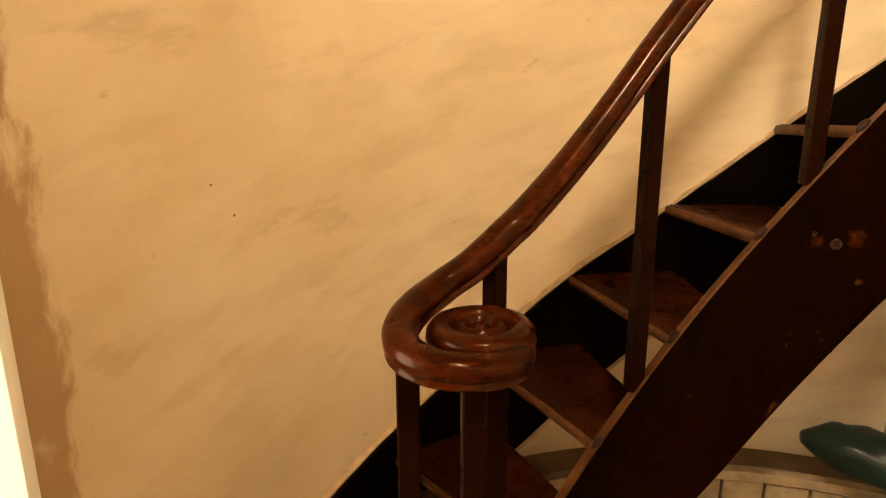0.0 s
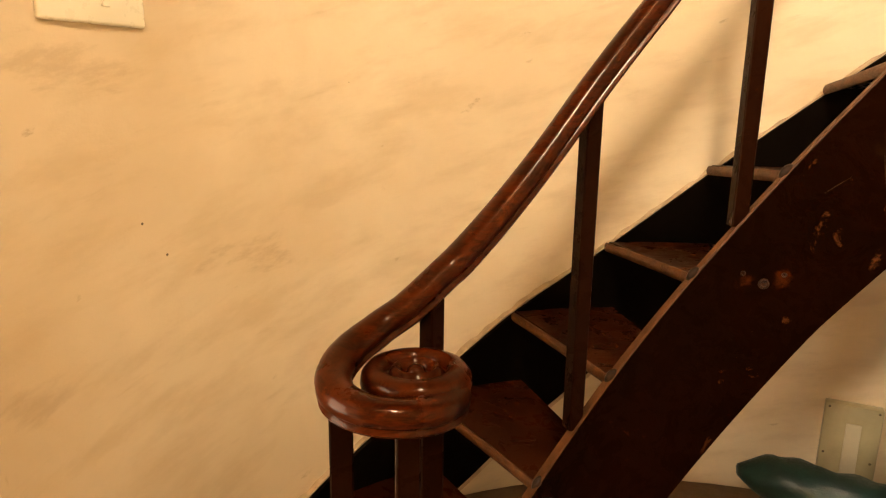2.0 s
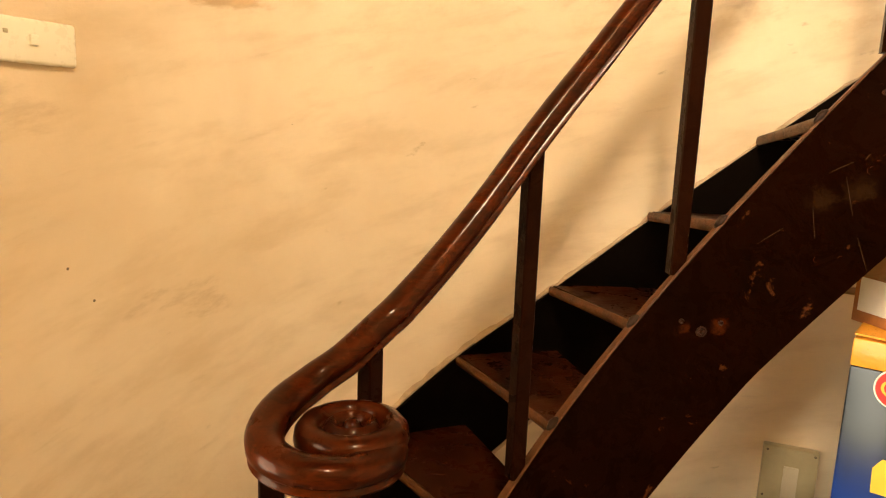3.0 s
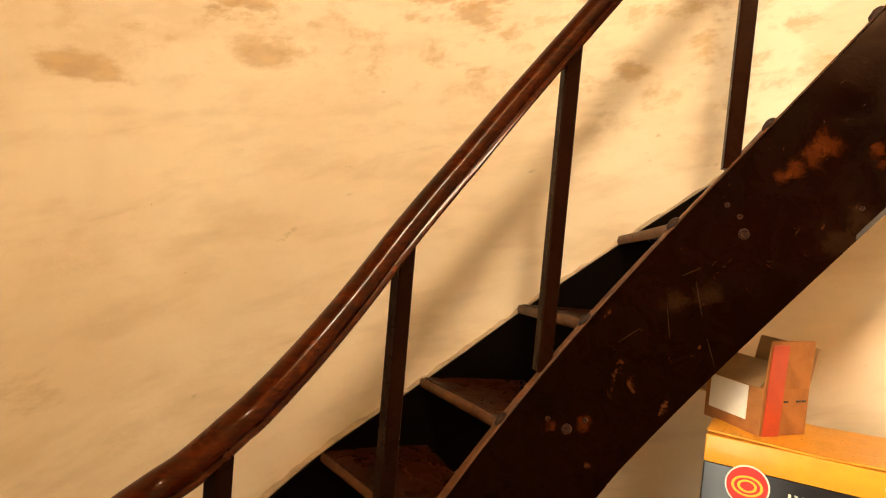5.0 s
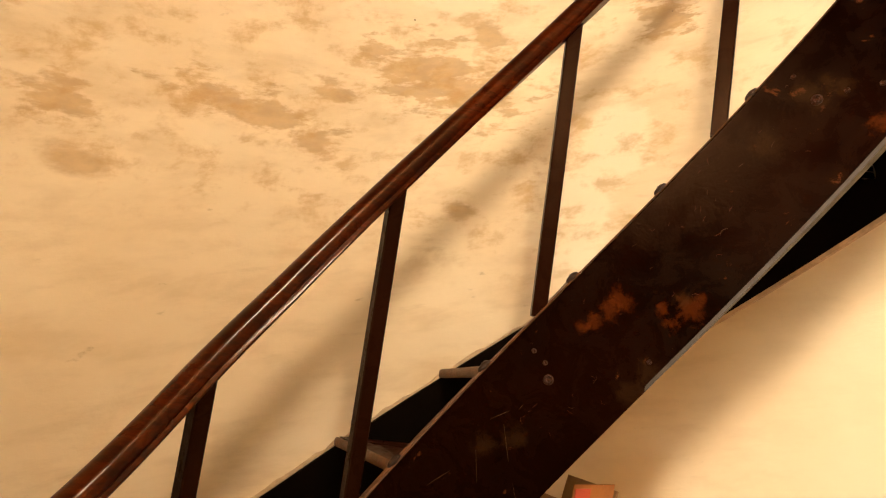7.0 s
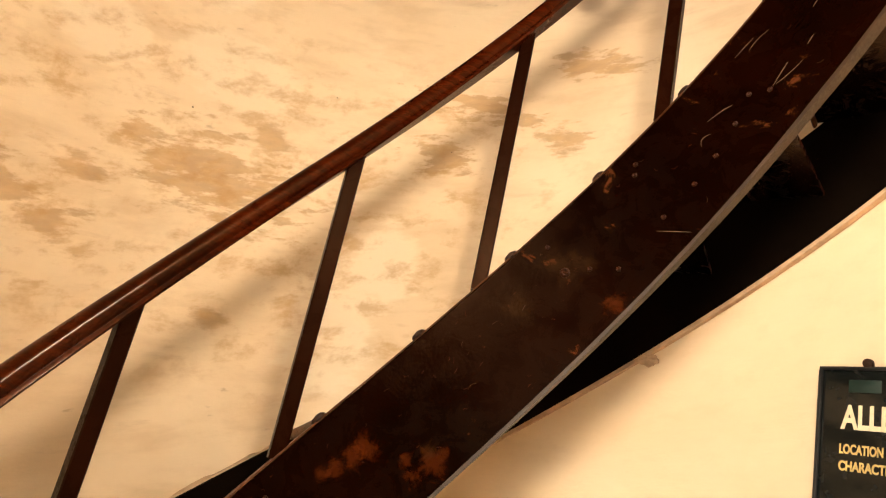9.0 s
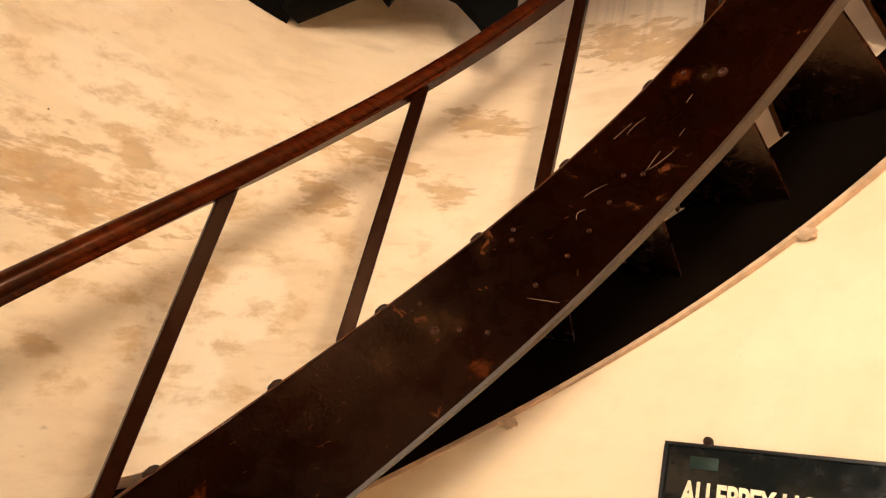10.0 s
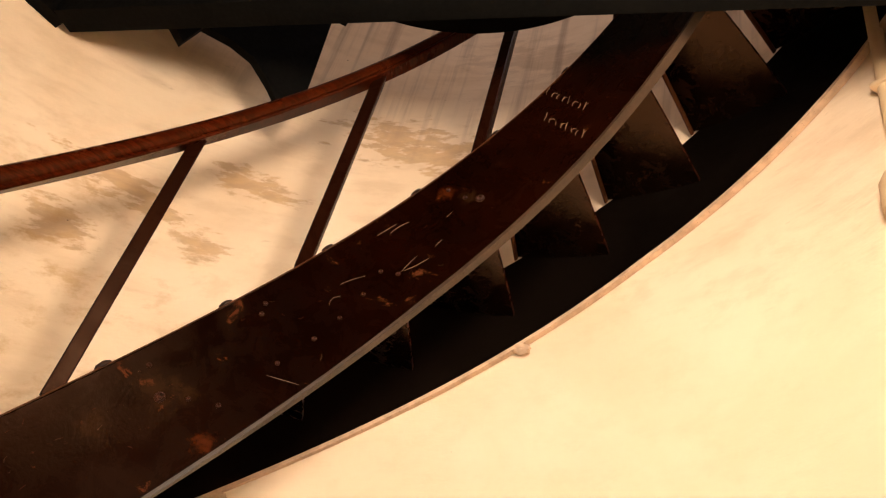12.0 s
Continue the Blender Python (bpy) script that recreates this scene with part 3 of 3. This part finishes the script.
def stroke(length, width, bend=0.0):
    bm = bmesh.new()
    n = 6
    top = [Vector(((i / n - 0.5) * length, bend * math.sin(math.pi * i / n) + width * (0.25 + 0.75 * math.sin(math.pi * (i + 0.4) / (n + 0.8))), 0)) for i in range(n + 1)]
    low = [Vector(((i / n - 0.5) * length, bend * math.sin(math.pi * i / n) - width * 0.25, 0)) for i in range(n, -1, -1)]
    return extrude_poly(bm, top + low, (0, 0, 0.0008))


for th, z, length, turn, bend in ((8.3, 2.05, 0.075, -2, 0), (0.6, 2.439, 0.05, 50, 0), (-1.5, 2.45, 0.05, 48, 0.003), (3.3, 2.297, 0.055, 35, 0.002), (-6.3, 2.36, 0.06, 40, -0.002), (-5.0, 2.36, 0.05, 62, 0), (5.0, 2.24, 0.03, 60, 0.008), (-9.5, 2.5, 0.02, 60, 0), (-9.0, 2.42, 0.02, 60, 0),
                                  (72.0, 1.17, 0.05, 38, 0), (66.5, 1.2, 0.06, 100, 0), (62.5, 1.25, 0.07, 105, 0), (64.0, 1.3, 0.04, 30, 0), (60.0, 1.15, 0.06, 110, 0), (47.0, 1.66, 0.012, 40, 0), (33.0, 1.83, 0.012, 40, 0), (34.5, 1.7, 0.02, 50, 0.004), (29.0, 1.87, 0.012, 70, 0), (50.5, 1.39, 0.012, 60, 0), (61.0, 1.32, 0.012, 60, 0)):
    part("scratch", stroke(length, 0.0008, bend), M_SCRATCH if th < 20 else M_STAIN, inner).matrix_world = on_face(th, z) @ pose(0, 0, 0, 0, 0, turn)
# scratched marks, too worn to keep as words
r = random.Random(8)
for z, th in ((2.868, -22.8), (2.778, -23.3)):
    for i in range(8):
        tall = 0.026 if i in (0, 4, 7) else 0.016
        spot = on_face(th - 1.15 * i, z - 0.0122 * i + tall / 2)
        part("scratch", stroke(tall, 0.0014, 0.003 * r.uniform(-1, 1)), M_SCRATCH, inner).matrix_world = spot @ pose(0, 0, 0, 0, 0, 85 + 18 * r.uniform(-1, 1))
        if i % 2:
            part("scratch", stroke(0.013, 0.0014, 0.003), M_SCRATCH, inner).matrix_world = spot @ pose(0.005, 0, 0, 0, 0, 20 + 40 * r.uniform(-1, 1))
# small scuffs all over the face
for i in range(48):
    th = r.uniform(30, 66) if i < 34 else r.uniform(-20, 28)
    z = top_line(th) - r.uniform(0.04, 0.34)
    part("scuff", stroke(r.uniform(0.005, 0.013), 0.0009, r.uniform(-0.004, 0.004)), r.choice((M_STAIN, M_RUST, M_RUST)), inner).matrix_world = on_face(th, z) @ pose(0, 0, 0, 0, 0, r.uniform(0, 180))
# cleats under the wall stringer
for th in (15.5, -15.6):
    bm = bmesh.new()
    bmesh.ops.create_icosphere(bm, subdivisions=3, radius=1.0)
    for v in bm.verts:
        v.co = Vector((v.co.x * 0.014, v.co.y * 0.024, v.co.z * 0.015)) * (1 + 0.55 * noise.noise(v.co * 2.3 + Vector((th, 0, 0))))
    part("plaster_lump", bm, M_MORTAR, outer, smooth=60).matrix_world = pose(*polar(th, R - 0.016, top_line(th) - 0.358), 0, 0, th)

# ---- floor above the well ----
def edge_x(y):
    return 0.47 + 0.166 * y


def landing_outline():
    pts = []
    y1 = 0.98
    # along the joist, then the bulge inside the stair
    pts.append((edge_x(y1), y1))
    a0, a1 = 34.0, -43.0
    for i in range(25):
        t = a0 + (a1 - a0) * i / 24
        pts.append(tuple(polar(t, 0.615))[:2])
    pts.append((edge_x(-1.10), -1.10))
    for i in range(1, 40):
        t = -68 - i * (360 - 68 - 58) / 40
        pts.append(tuple(polar(t, R - 0.004))[:2])
    return pts


bm = bmesh.new()
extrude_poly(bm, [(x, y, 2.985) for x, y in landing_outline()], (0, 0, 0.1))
landing = thing("landing_floor", bm, M_SLAB, "boarded landing floor over the stairwell, shade painted into its dark colour", "floor", kind="structure")
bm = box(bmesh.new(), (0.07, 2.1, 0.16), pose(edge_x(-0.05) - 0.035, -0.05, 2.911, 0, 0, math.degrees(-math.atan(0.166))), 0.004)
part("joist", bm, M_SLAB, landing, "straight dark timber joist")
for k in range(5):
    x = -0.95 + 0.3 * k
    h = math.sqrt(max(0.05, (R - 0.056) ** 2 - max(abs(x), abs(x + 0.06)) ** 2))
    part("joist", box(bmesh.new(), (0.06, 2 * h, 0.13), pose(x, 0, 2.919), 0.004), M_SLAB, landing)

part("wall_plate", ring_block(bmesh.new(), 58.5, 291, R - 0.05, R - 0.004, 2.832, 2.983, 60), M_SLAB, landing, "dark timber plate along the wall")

# corbel plate between joist and wall
bm = bmesh.new()
outline = [(53, 3.0), (50, 2.90), (46.2, 2.86), (44.8, 2.95), (40, 2.965), (35.8, 2.955), (31.5, 2.90), (29.2, 2.86), (26.6, 2.86), (25.3, 2.90), (25.8, 3.03), (27.2, 3.30), (34, 3.32), (44, 3.32), (53, 3.25)]
sweep(bm, [[polar(t, 0.925, z) for t, z in outline], [polar(t, 0.955, z) for t, z in outline]])
corbel = thing("corbel", None, None, "dark shaped timber corbel beneath the landing", "bracket")
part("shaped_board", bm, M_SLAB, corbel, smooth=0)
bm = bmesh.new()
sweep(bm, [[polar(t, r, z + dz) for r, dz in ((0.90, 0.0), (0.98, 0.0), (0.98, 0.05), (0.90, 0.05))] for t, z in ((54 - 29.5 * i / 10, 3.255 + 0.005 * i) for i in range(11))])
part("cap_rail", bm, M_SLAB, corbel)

# bulkhead lamp with an opal dome, on a rod under the landing
AIM = look((-0.41, -0.50, 2.40), (0.55, -0.08, 2.40))
bulkhead = thing("bulkhead_lamp", lathe(bmesh.new(), [(0.0005, 0.05), (0.09, 0.05), (0.13, 0.04), (0.148, 0.012), (0.152, 0.0), (0.152, -0.006), (0.0005, -0.006)], AIM, 32), M_BLACK, "lit bulkhead lamp with opal dome hanging under the landing", "lamp")
g = Mat("lit_opal_glass")
g.b.inputs["Emission Color"].default_value = (1.0, 0.80, 0.55, 1)
g.b.inputs["Emission Strength"].default_value = 195.0
part("glass_dome", lathe(bmesh.new(), [(max(0.0005, 0.14 * math.cos(math.pi / 2 * i / 8)), -0.007 - 0.11 * math.sin(math.pi / 2 * i / 8)) for i in range(9)], AIM, 28), g.m, bulkhead, "lit opal glass dome")
hook = AIM @ Vector((0, 0.0, 0.03))
part("drop_rod", lathe(bmesh.new(), [(0.0005, 2.40), (0.009, 2.40), (0.009, 2.985), (0.0005, 2.985)], pose(hook.x, hook.y, 0), 12), M_BLACK, bulkhead)

# ---- doorway ----
frame_door = thing("door_1", None, None, "white painted lining of the open doorway", "door", kind="structure")
for th, sgn in ((DOOR[0], 1), (DOOR[1], -1)):
    m = pose(*polar(th + sgn * 0.6, R + 0.21, 1.02), 0, 0, th + sgn * 0.6)
    part("jamb", box(bmesh.new(), (0.47, 0.02, 2.04), m, 0.003), M_WHITE, frame_door)

# ---- on the wall ----
def on_wall(th, z, inset=0.0):
    """A place on the inside of the wall: local z towards the room, y up, x to the right as one faces the wall."""
    return Matrix.Translation(polar(th, R - inset, z)) @ pose(0, 0, 0, 0, 0, th) @ pose(0, 0, 0, 0, -90, 0) @ pose(0, 0, 0, 0, 0, -90)


plate = thing("switch_plate", box(bmesh.new(), (0.175, 0.063, 0.012), Matrix.Identity(4), 0.005, 3), M_PLATE, "cream plastic switch plate with small rockers on the wall", "switch")
plate.matrix_world = on_wall(147.9, 1.444, 0.008)
part("rocker", box(bmesh.new(), (0.013, 0.015, 0.008), Matrix.Identity(4), 0.002), M_PLATE, plate).location = (0.0165, 0.002, 0.008)
for x in (-0.055, -0.038, -0.023):
    part("socket_slot", box(bmesh.new(), (0.007, 0.006, 0.002), Matrix.Identity(4), 0.0008), M_PANEL, plate).location = (x, 0.010, 0.0062)

panel = thing("meter_box", box(bmesh.new(), (0.127, 0.19, 0.03), Matrix.Identity(4), 0.004), M_PANEL, "grey-green enamelled electrical box screwed to the wall", "electrical box")
panel.matrix_world = on_wall(60.6, 0.482, 0.012)
ob = part("cover_insert", box(bmesh.new(), (0.034, 0.165, 0.006), Matrix.Identity(4), 0.002), M_PANEL_IN, panel, "pale raised strip")
ob.location = (0.004, -0.035, 0.016)
for x, y in ((-0.054, 0.085), (0.054, 0.085), (-0.054, -0.04), (0.05, -0.05)):
    ob = part("screw", SMALL, None, panel)
    ob.location = (x, y, 0.0145)
    ob.scale = (0.6, 0.6, 0.4)


def words(text, size, material, parent, x, y, z, width=0.0, name="lettering"):
    c = bpy.data.curves.new(name, "FONT")
    c.body, c.size, c.extrude, c.offset = text, size, 0.0008, 0.0019 * size / 0.06
    tmp = bpy.data.objects.new("tmp", c)
    me = bpy.data.meshes.new_from_object(tmp)
    bpy.data.objects.remove(tmp)
    me.materials.clear()
    me.materials.append(material)
    ob = new(name, me)
    xs = [v.co.x for v in me.vertices]
    wide = max(xs) - min(xs)
    ob.scale = ((width / wide) if width else 1.0, 1, 1)
    ob.parent = parent
    ob.location = (x, y, z)
    return ob


sign = thing("notice_board", box(bmesh.new(), (0.572, 0.47, 0.016), Matrix.Identity(4), 0.002), M_BOARD, "glossy black notice board lettered in cream and ochre", "sign")
sign.matrix_world = Matrix.Translation(polar(-16.55, 1.152, 1.674)) @ pose(0, 0, 0, 0, 0, -16.55) @ pose(0, 0, 0, 0, -90, 0) @ pose(0, 0, 0, 0, 0, -90 - 0.7)
words("ALLEPPEY LIGHTHOUSE", 0.066, M_LETTER, sign, -0.237, 0.110, 0.009, 0.472)
for i, (a, b) in enumerate((("LOCATION", ":  LAT.9\u00b029'"), ("CHARACTER", ":"))):
    y = 0.060 - 0.033 * i
    words(a, 0.026, M_LETTER2, sign, -0.240, y, 0.009, 0.082 if i == 0 else 0.108)
    words(b, 0.026, M_LETTER2, sign, -0.127, y, 0.009)
for i in range(5):
    y = -0.038 - 0.036 * i
    for x, w in ((-0.208, 0.06), (-0.06, 0.11 + 0.02 * (i % 3))):
        bm = bmesh.new()
        for j in range(int(w / 0.012)):
            box(bm, (0.009, 0.016, 0.002), pose(x - w / 2 + 0.012 * (j + 0.5), y, 0.0085))
        part("lettering_bar", bm, M_LETTER2, sign, smooth=0)
for x, y, w, h in ((0, 0.2325, 0.572, 0.007), (0, -0.2325, 0.572, 0.007), (-0.2835, 0, 0.007, 0.458), (0.2835, 0, 0.007, 0.458)):
    part("edging", box(bmesh.new(), (w, h, 0.006), pose(x, y, 0.0105), 0.001), M_BLACK, sign)
part("plaque", box(bmesh.new(), (0.062, 0.026, 0.003), pose(-0.195, 0.196, 0.009), 0.001), M_GREEN, sign, "small dark teal plaque")
for x in (-0.19, 0.205):
    bm = lathe(bmesh.new(), [(0.004, -0.01), (0.004, 0.006), (0.011, 0.006), (0.010, 0.013), (0.0005, 0.015)], pose(x, 0.243, 0.0), 12)
    part("hanging_nail", bm, M_BOLT, sign)

pipe = thing("conduit", lathe(bmesh.new(), [(0.016, 2.68), (0.016, 4.0), (0.0005, 4.0)], pose(*polar(-59.6, R - 0.02)), 16), M_CONDUIT, "cream painted conduit running up the wall", "pipe")
part("junction_box", lathe(bmesh.new(), [(0.0005, -0.065), (0.02, -0.06), (0.036, -0.035), (0.038, 0.03), (0.028, 0.055), (0.016, 0.062)], pose(*polar(-59.4, R - 0.025, 2.63)), 20), M_CONDUIT, pipe)
part("clip", box(bmesh.new(), (0.045, 0.045, 0.014), pose(*polar(-59.6, R - 0.02, 2.95), 0, 0, -59.6), 0.003), M_CONDUIT, pipe)

# ---- under the stair ----
# batteries carton, the other way up, with its side towards the well
FACE = -46.5   # turn of the printed side
big_m = pose(0.662, 0.645, 0.0, 0, 0, FACE)
battery = thing("battery", box(bmesh.new(), (0.36, 0.2, 0.44), big_m @ pose(-0.03, 0.02, 0.22), 0.012), M_BLACK, "black plastic storage battery standing on the floor", "battery")
for x in (-0.13, 0.07):
    part("terminal", lathe(bmesh.new(), [(0.012, 0.0), (0.012, 0.018), (0.0005, 0.02)], big_m @ pose(x, -0.03, 0.44), 12), M_BOLT, battery)
carton = thing("battery_carton", None, None, "blue and orange printed battery carton standing upside down", "carton")
carton.matrix_world = big_m @ pose(0, 0, 0.46)
W, D, H = 0.40, 0.24, 0.511


def child(name, bm, mat, m, label="", parent=None, smooth=30):
    ob = part(name, bm, mat, parent or carton, label, smooth)
    ob.matrix_local = m
    return ob


child("body", box(bmesh.new(), (W, D, H - 0.056), Matrix.Identity(4), 0.004), M_BLUE, pose(0, 0, (H - 0.056) / 2))
child("top_band", box(bmesh.new(), (W + 0.001, D + 0.001, 0.056), Matrix.Identity(4), 0.004), M_ORANGE, pose(0, 0, H - 0.028))
for sx in (-1, 1):
    bm = bmesh.new()
    extrude_poly(bm, [(0, -D / 2, 0), (sx * W * 0.5, -D / 2, 0), (sx * W * 0.5, D / 2, 0), (0, D / 2, 0)], (0, 0, 0.003))
    child("flap", bm, M_ORANGE, pose(0, 0, H + 0.001, 0, -sx * 1.5, 0), smooth=0)
child("badge", lathe(bmesh.new(), [(0.0005, 0.0), (0.041, 0.0), (0.041, 0.001), (0.0005, 0.001)], n=36), M_LABEL, pose(-0.115, -D / 2 - 0.0015, H - 0.085, 90))
child("badge", lathe(bmesh.new(), [(0.0005, 0.0), (0.038, 0.0), (0.038, 0.0015), (0.0005, 0.0015)], n=36), M_RED, pose(-0.115, -D / 2 - 0.0018, H - 0.085, 90))
for r0 in (0.024, 0.013):
    bm = bmesh.new()
    sweep(bm, [[Vector((r * math.cos(a), r * 0.7 * math.sin(a), z)) for r, z in ((r0, 0), (r0 + 0.005, 0), (r0 + 0.005, 0.001), (r0, 0.001))] for a in (2 * math.pi * i / 24 for i in range(25))], caps=False)
    child("emblem", bm, M_GOLD, pose(-0.115, -D / 2 - 0.0035, H - 0.085, 90))
bm = bmesh.new()
extrude_poly(bm, [(-0.03, -0.05, 0), (0.03, -0.05, 0), (0.032, 0.0, 0), (0.018, 0.022, 0), (-0.018, 0.022, 0), (-0.032, 0.0, 0)], (0, 0, 0.0015))
child("price_badge", bm, M_GOLD, pose(-0.105, -D / 2 - 0.001, H - 0.25, 90))
text = words("SOLAR BATTERY", 0.03, M_LABEL, carton, 0, 0, 0, 0.19)
text.matrix_local = pose(0.175, -D / 2 - 0.002, H - 0.082, 90) @ pose(0, 0, 0, 0, 0, 180)
bm = bmesh.new()
for j in range(9):
    box(bm, (0.011, 0.018, 0.0015), pose(0.04 + j * 0.015, 0, 0))
child("lettering_bar", bm, M_LABEL, pose(0, -D / 2 - 0.001, H - 0.122, 90), smooth=0)
bm = bmesh.new()
for j in range(3):
    box(bm, (0.02, 0.012, 0.0015), pose(0.12, j * 0.022, 0))
    box(bm, (0.03, 0.006, 0.0015), pose(0.16, j * 0.022, 0))
child("lettering_bar", bm, M_LABEL, pose(0, -D / 2 - 0.002, H - 0.05, 90), smooth=0)

# small open carton on top
small = thing("open_carton", None, None, "small brown cardboard carton with open flaps and red tape", "carton")
small.matrix_world = carton.matrix_world @ pose(-0.126, 0.012, H + 0.006, 0, 0, -38)
w, d, h, q = 0.15, 0.125, 0.098, 0.004
for name, size, m in (("side_panel", (w, q, h), pose(0, -d / 2, h / 2)), ("side_panel", (w, q, h), pose(0, d / 2, h / 2)), ("side_panel", (q, d - q, h), pose(-w / 2 + q / 2, 0, h / 2)),
                      ("side_panel", (q, d - q, h), pose(w / 2 - q / 2, 0, h / 2)), ("base_panel", (w - 2 * q, d - q, q), pose(0, 0, q / 2))):
    child(name, box(bmesh.new(), size, Matrix.Identity(4), 0.001, 1), M_CARD, m, "", small)
child("flap", box(bmesh.new(), (q, d, 0.10), Matrix.Identity(4), 0.001, 1), M_CARD, pose(w / 2 + 0.001, 0, h + 0.048, 0, 3, 0), "raised flap", small)
child("flap", box(bmesh.new(), (0.115, d, q), Matrix.Identity(4), 0.001, 1), M_CARD_IN, pose(-w / 2 - 0.055, 0, 0.046, 0, -8, 0), "flap hanging out", small)
child("flap", box(bmesh.new(), (w, 0.075, q), Matrix.Identity(4), 0.001, 1), M_CARD_IN, pose(-0.01, -d / 2 + 0.026, h + 0.022, 36, 0, 0), "half folded flap", small)
child("flap", box(bmesh.new(), (w, q, 0.085), Matrix.Identity(4), 0.001, 1), M_CARD_IN, pose(0, d / 2 + 0.01, h + 0.04, -14, 0, 0), "raised flap", small)
child("label", box(bmesh.new(), (0.1, 0.0015, 0.07), Matrix.Identity(4)), M_LABEL, pose(-0.012, -d / 2 - 0.0027, 0.06), "white paper label", small)
child("tape", box(bmesh.new(), (0.0015, 0.045, h + 0.09), Matrix.Identity(4)), M_TAPE, pose(w / 2 + 0.0042, -d / 2 + 0.026, (h + 0.09) / 2, 0, 1.4, 0), "red tape", small)
bm = bmesh.new()
for y in (-0.02, 0.0, 0.035, 0.05):
    box(bm, (0.0012, 0.012, 0.004), pose(0, y, 0))
child("lettering_bar", bm, M_BLACK, pose(w / 2 + 0.0006, 0, 0.07), "", small, 0)


# green tarpaulin bundle on the ledge
def tarpaulin():
    bm = bmesh.new()
    rings = []
    for i in range(34):
        f = i / 33
        t = 74.0 - 27.5 * f
        c = polar(t, 1.06 - 0.10 * f, 0.412 - 0.01 * f)
        fat = 0.014 + 0.042 * min(1.0, f * 7)
        ahead = (polar(t - 1, 1.06) - polar(t, 1.06)).normalized()
        side = ahead.cross(Vector((0, 0, 1)))
        ring = []
        for q in range(20):
            a = 2 * math.pi * q / 20
            k = fat * (1 + 0.22 * noise.noise(Vector((f * 9, math.cos(a) * 1.2, math.sin(a) * 1.2))))
            p = c + side * k * 1.25 * math.cos(a) + Vector((0, 0, k * math.sin(a)))
            if math.cos(a) < -0.2 and math.sin(a) < 0.1 or math.cos(a) > 0.55 and math.sin(a) < 0.0:
                p.z -= 0.05 * f
            ring.append(p)
        rings.append(ring)
    sweep(bm, rings)
    return bm


tarp = thing("green_tarpaulin", tarpaulin(), M_GREEN, "dark green rolled tarpaulin lying on the ledge", "tarpaulin", smooth=60)
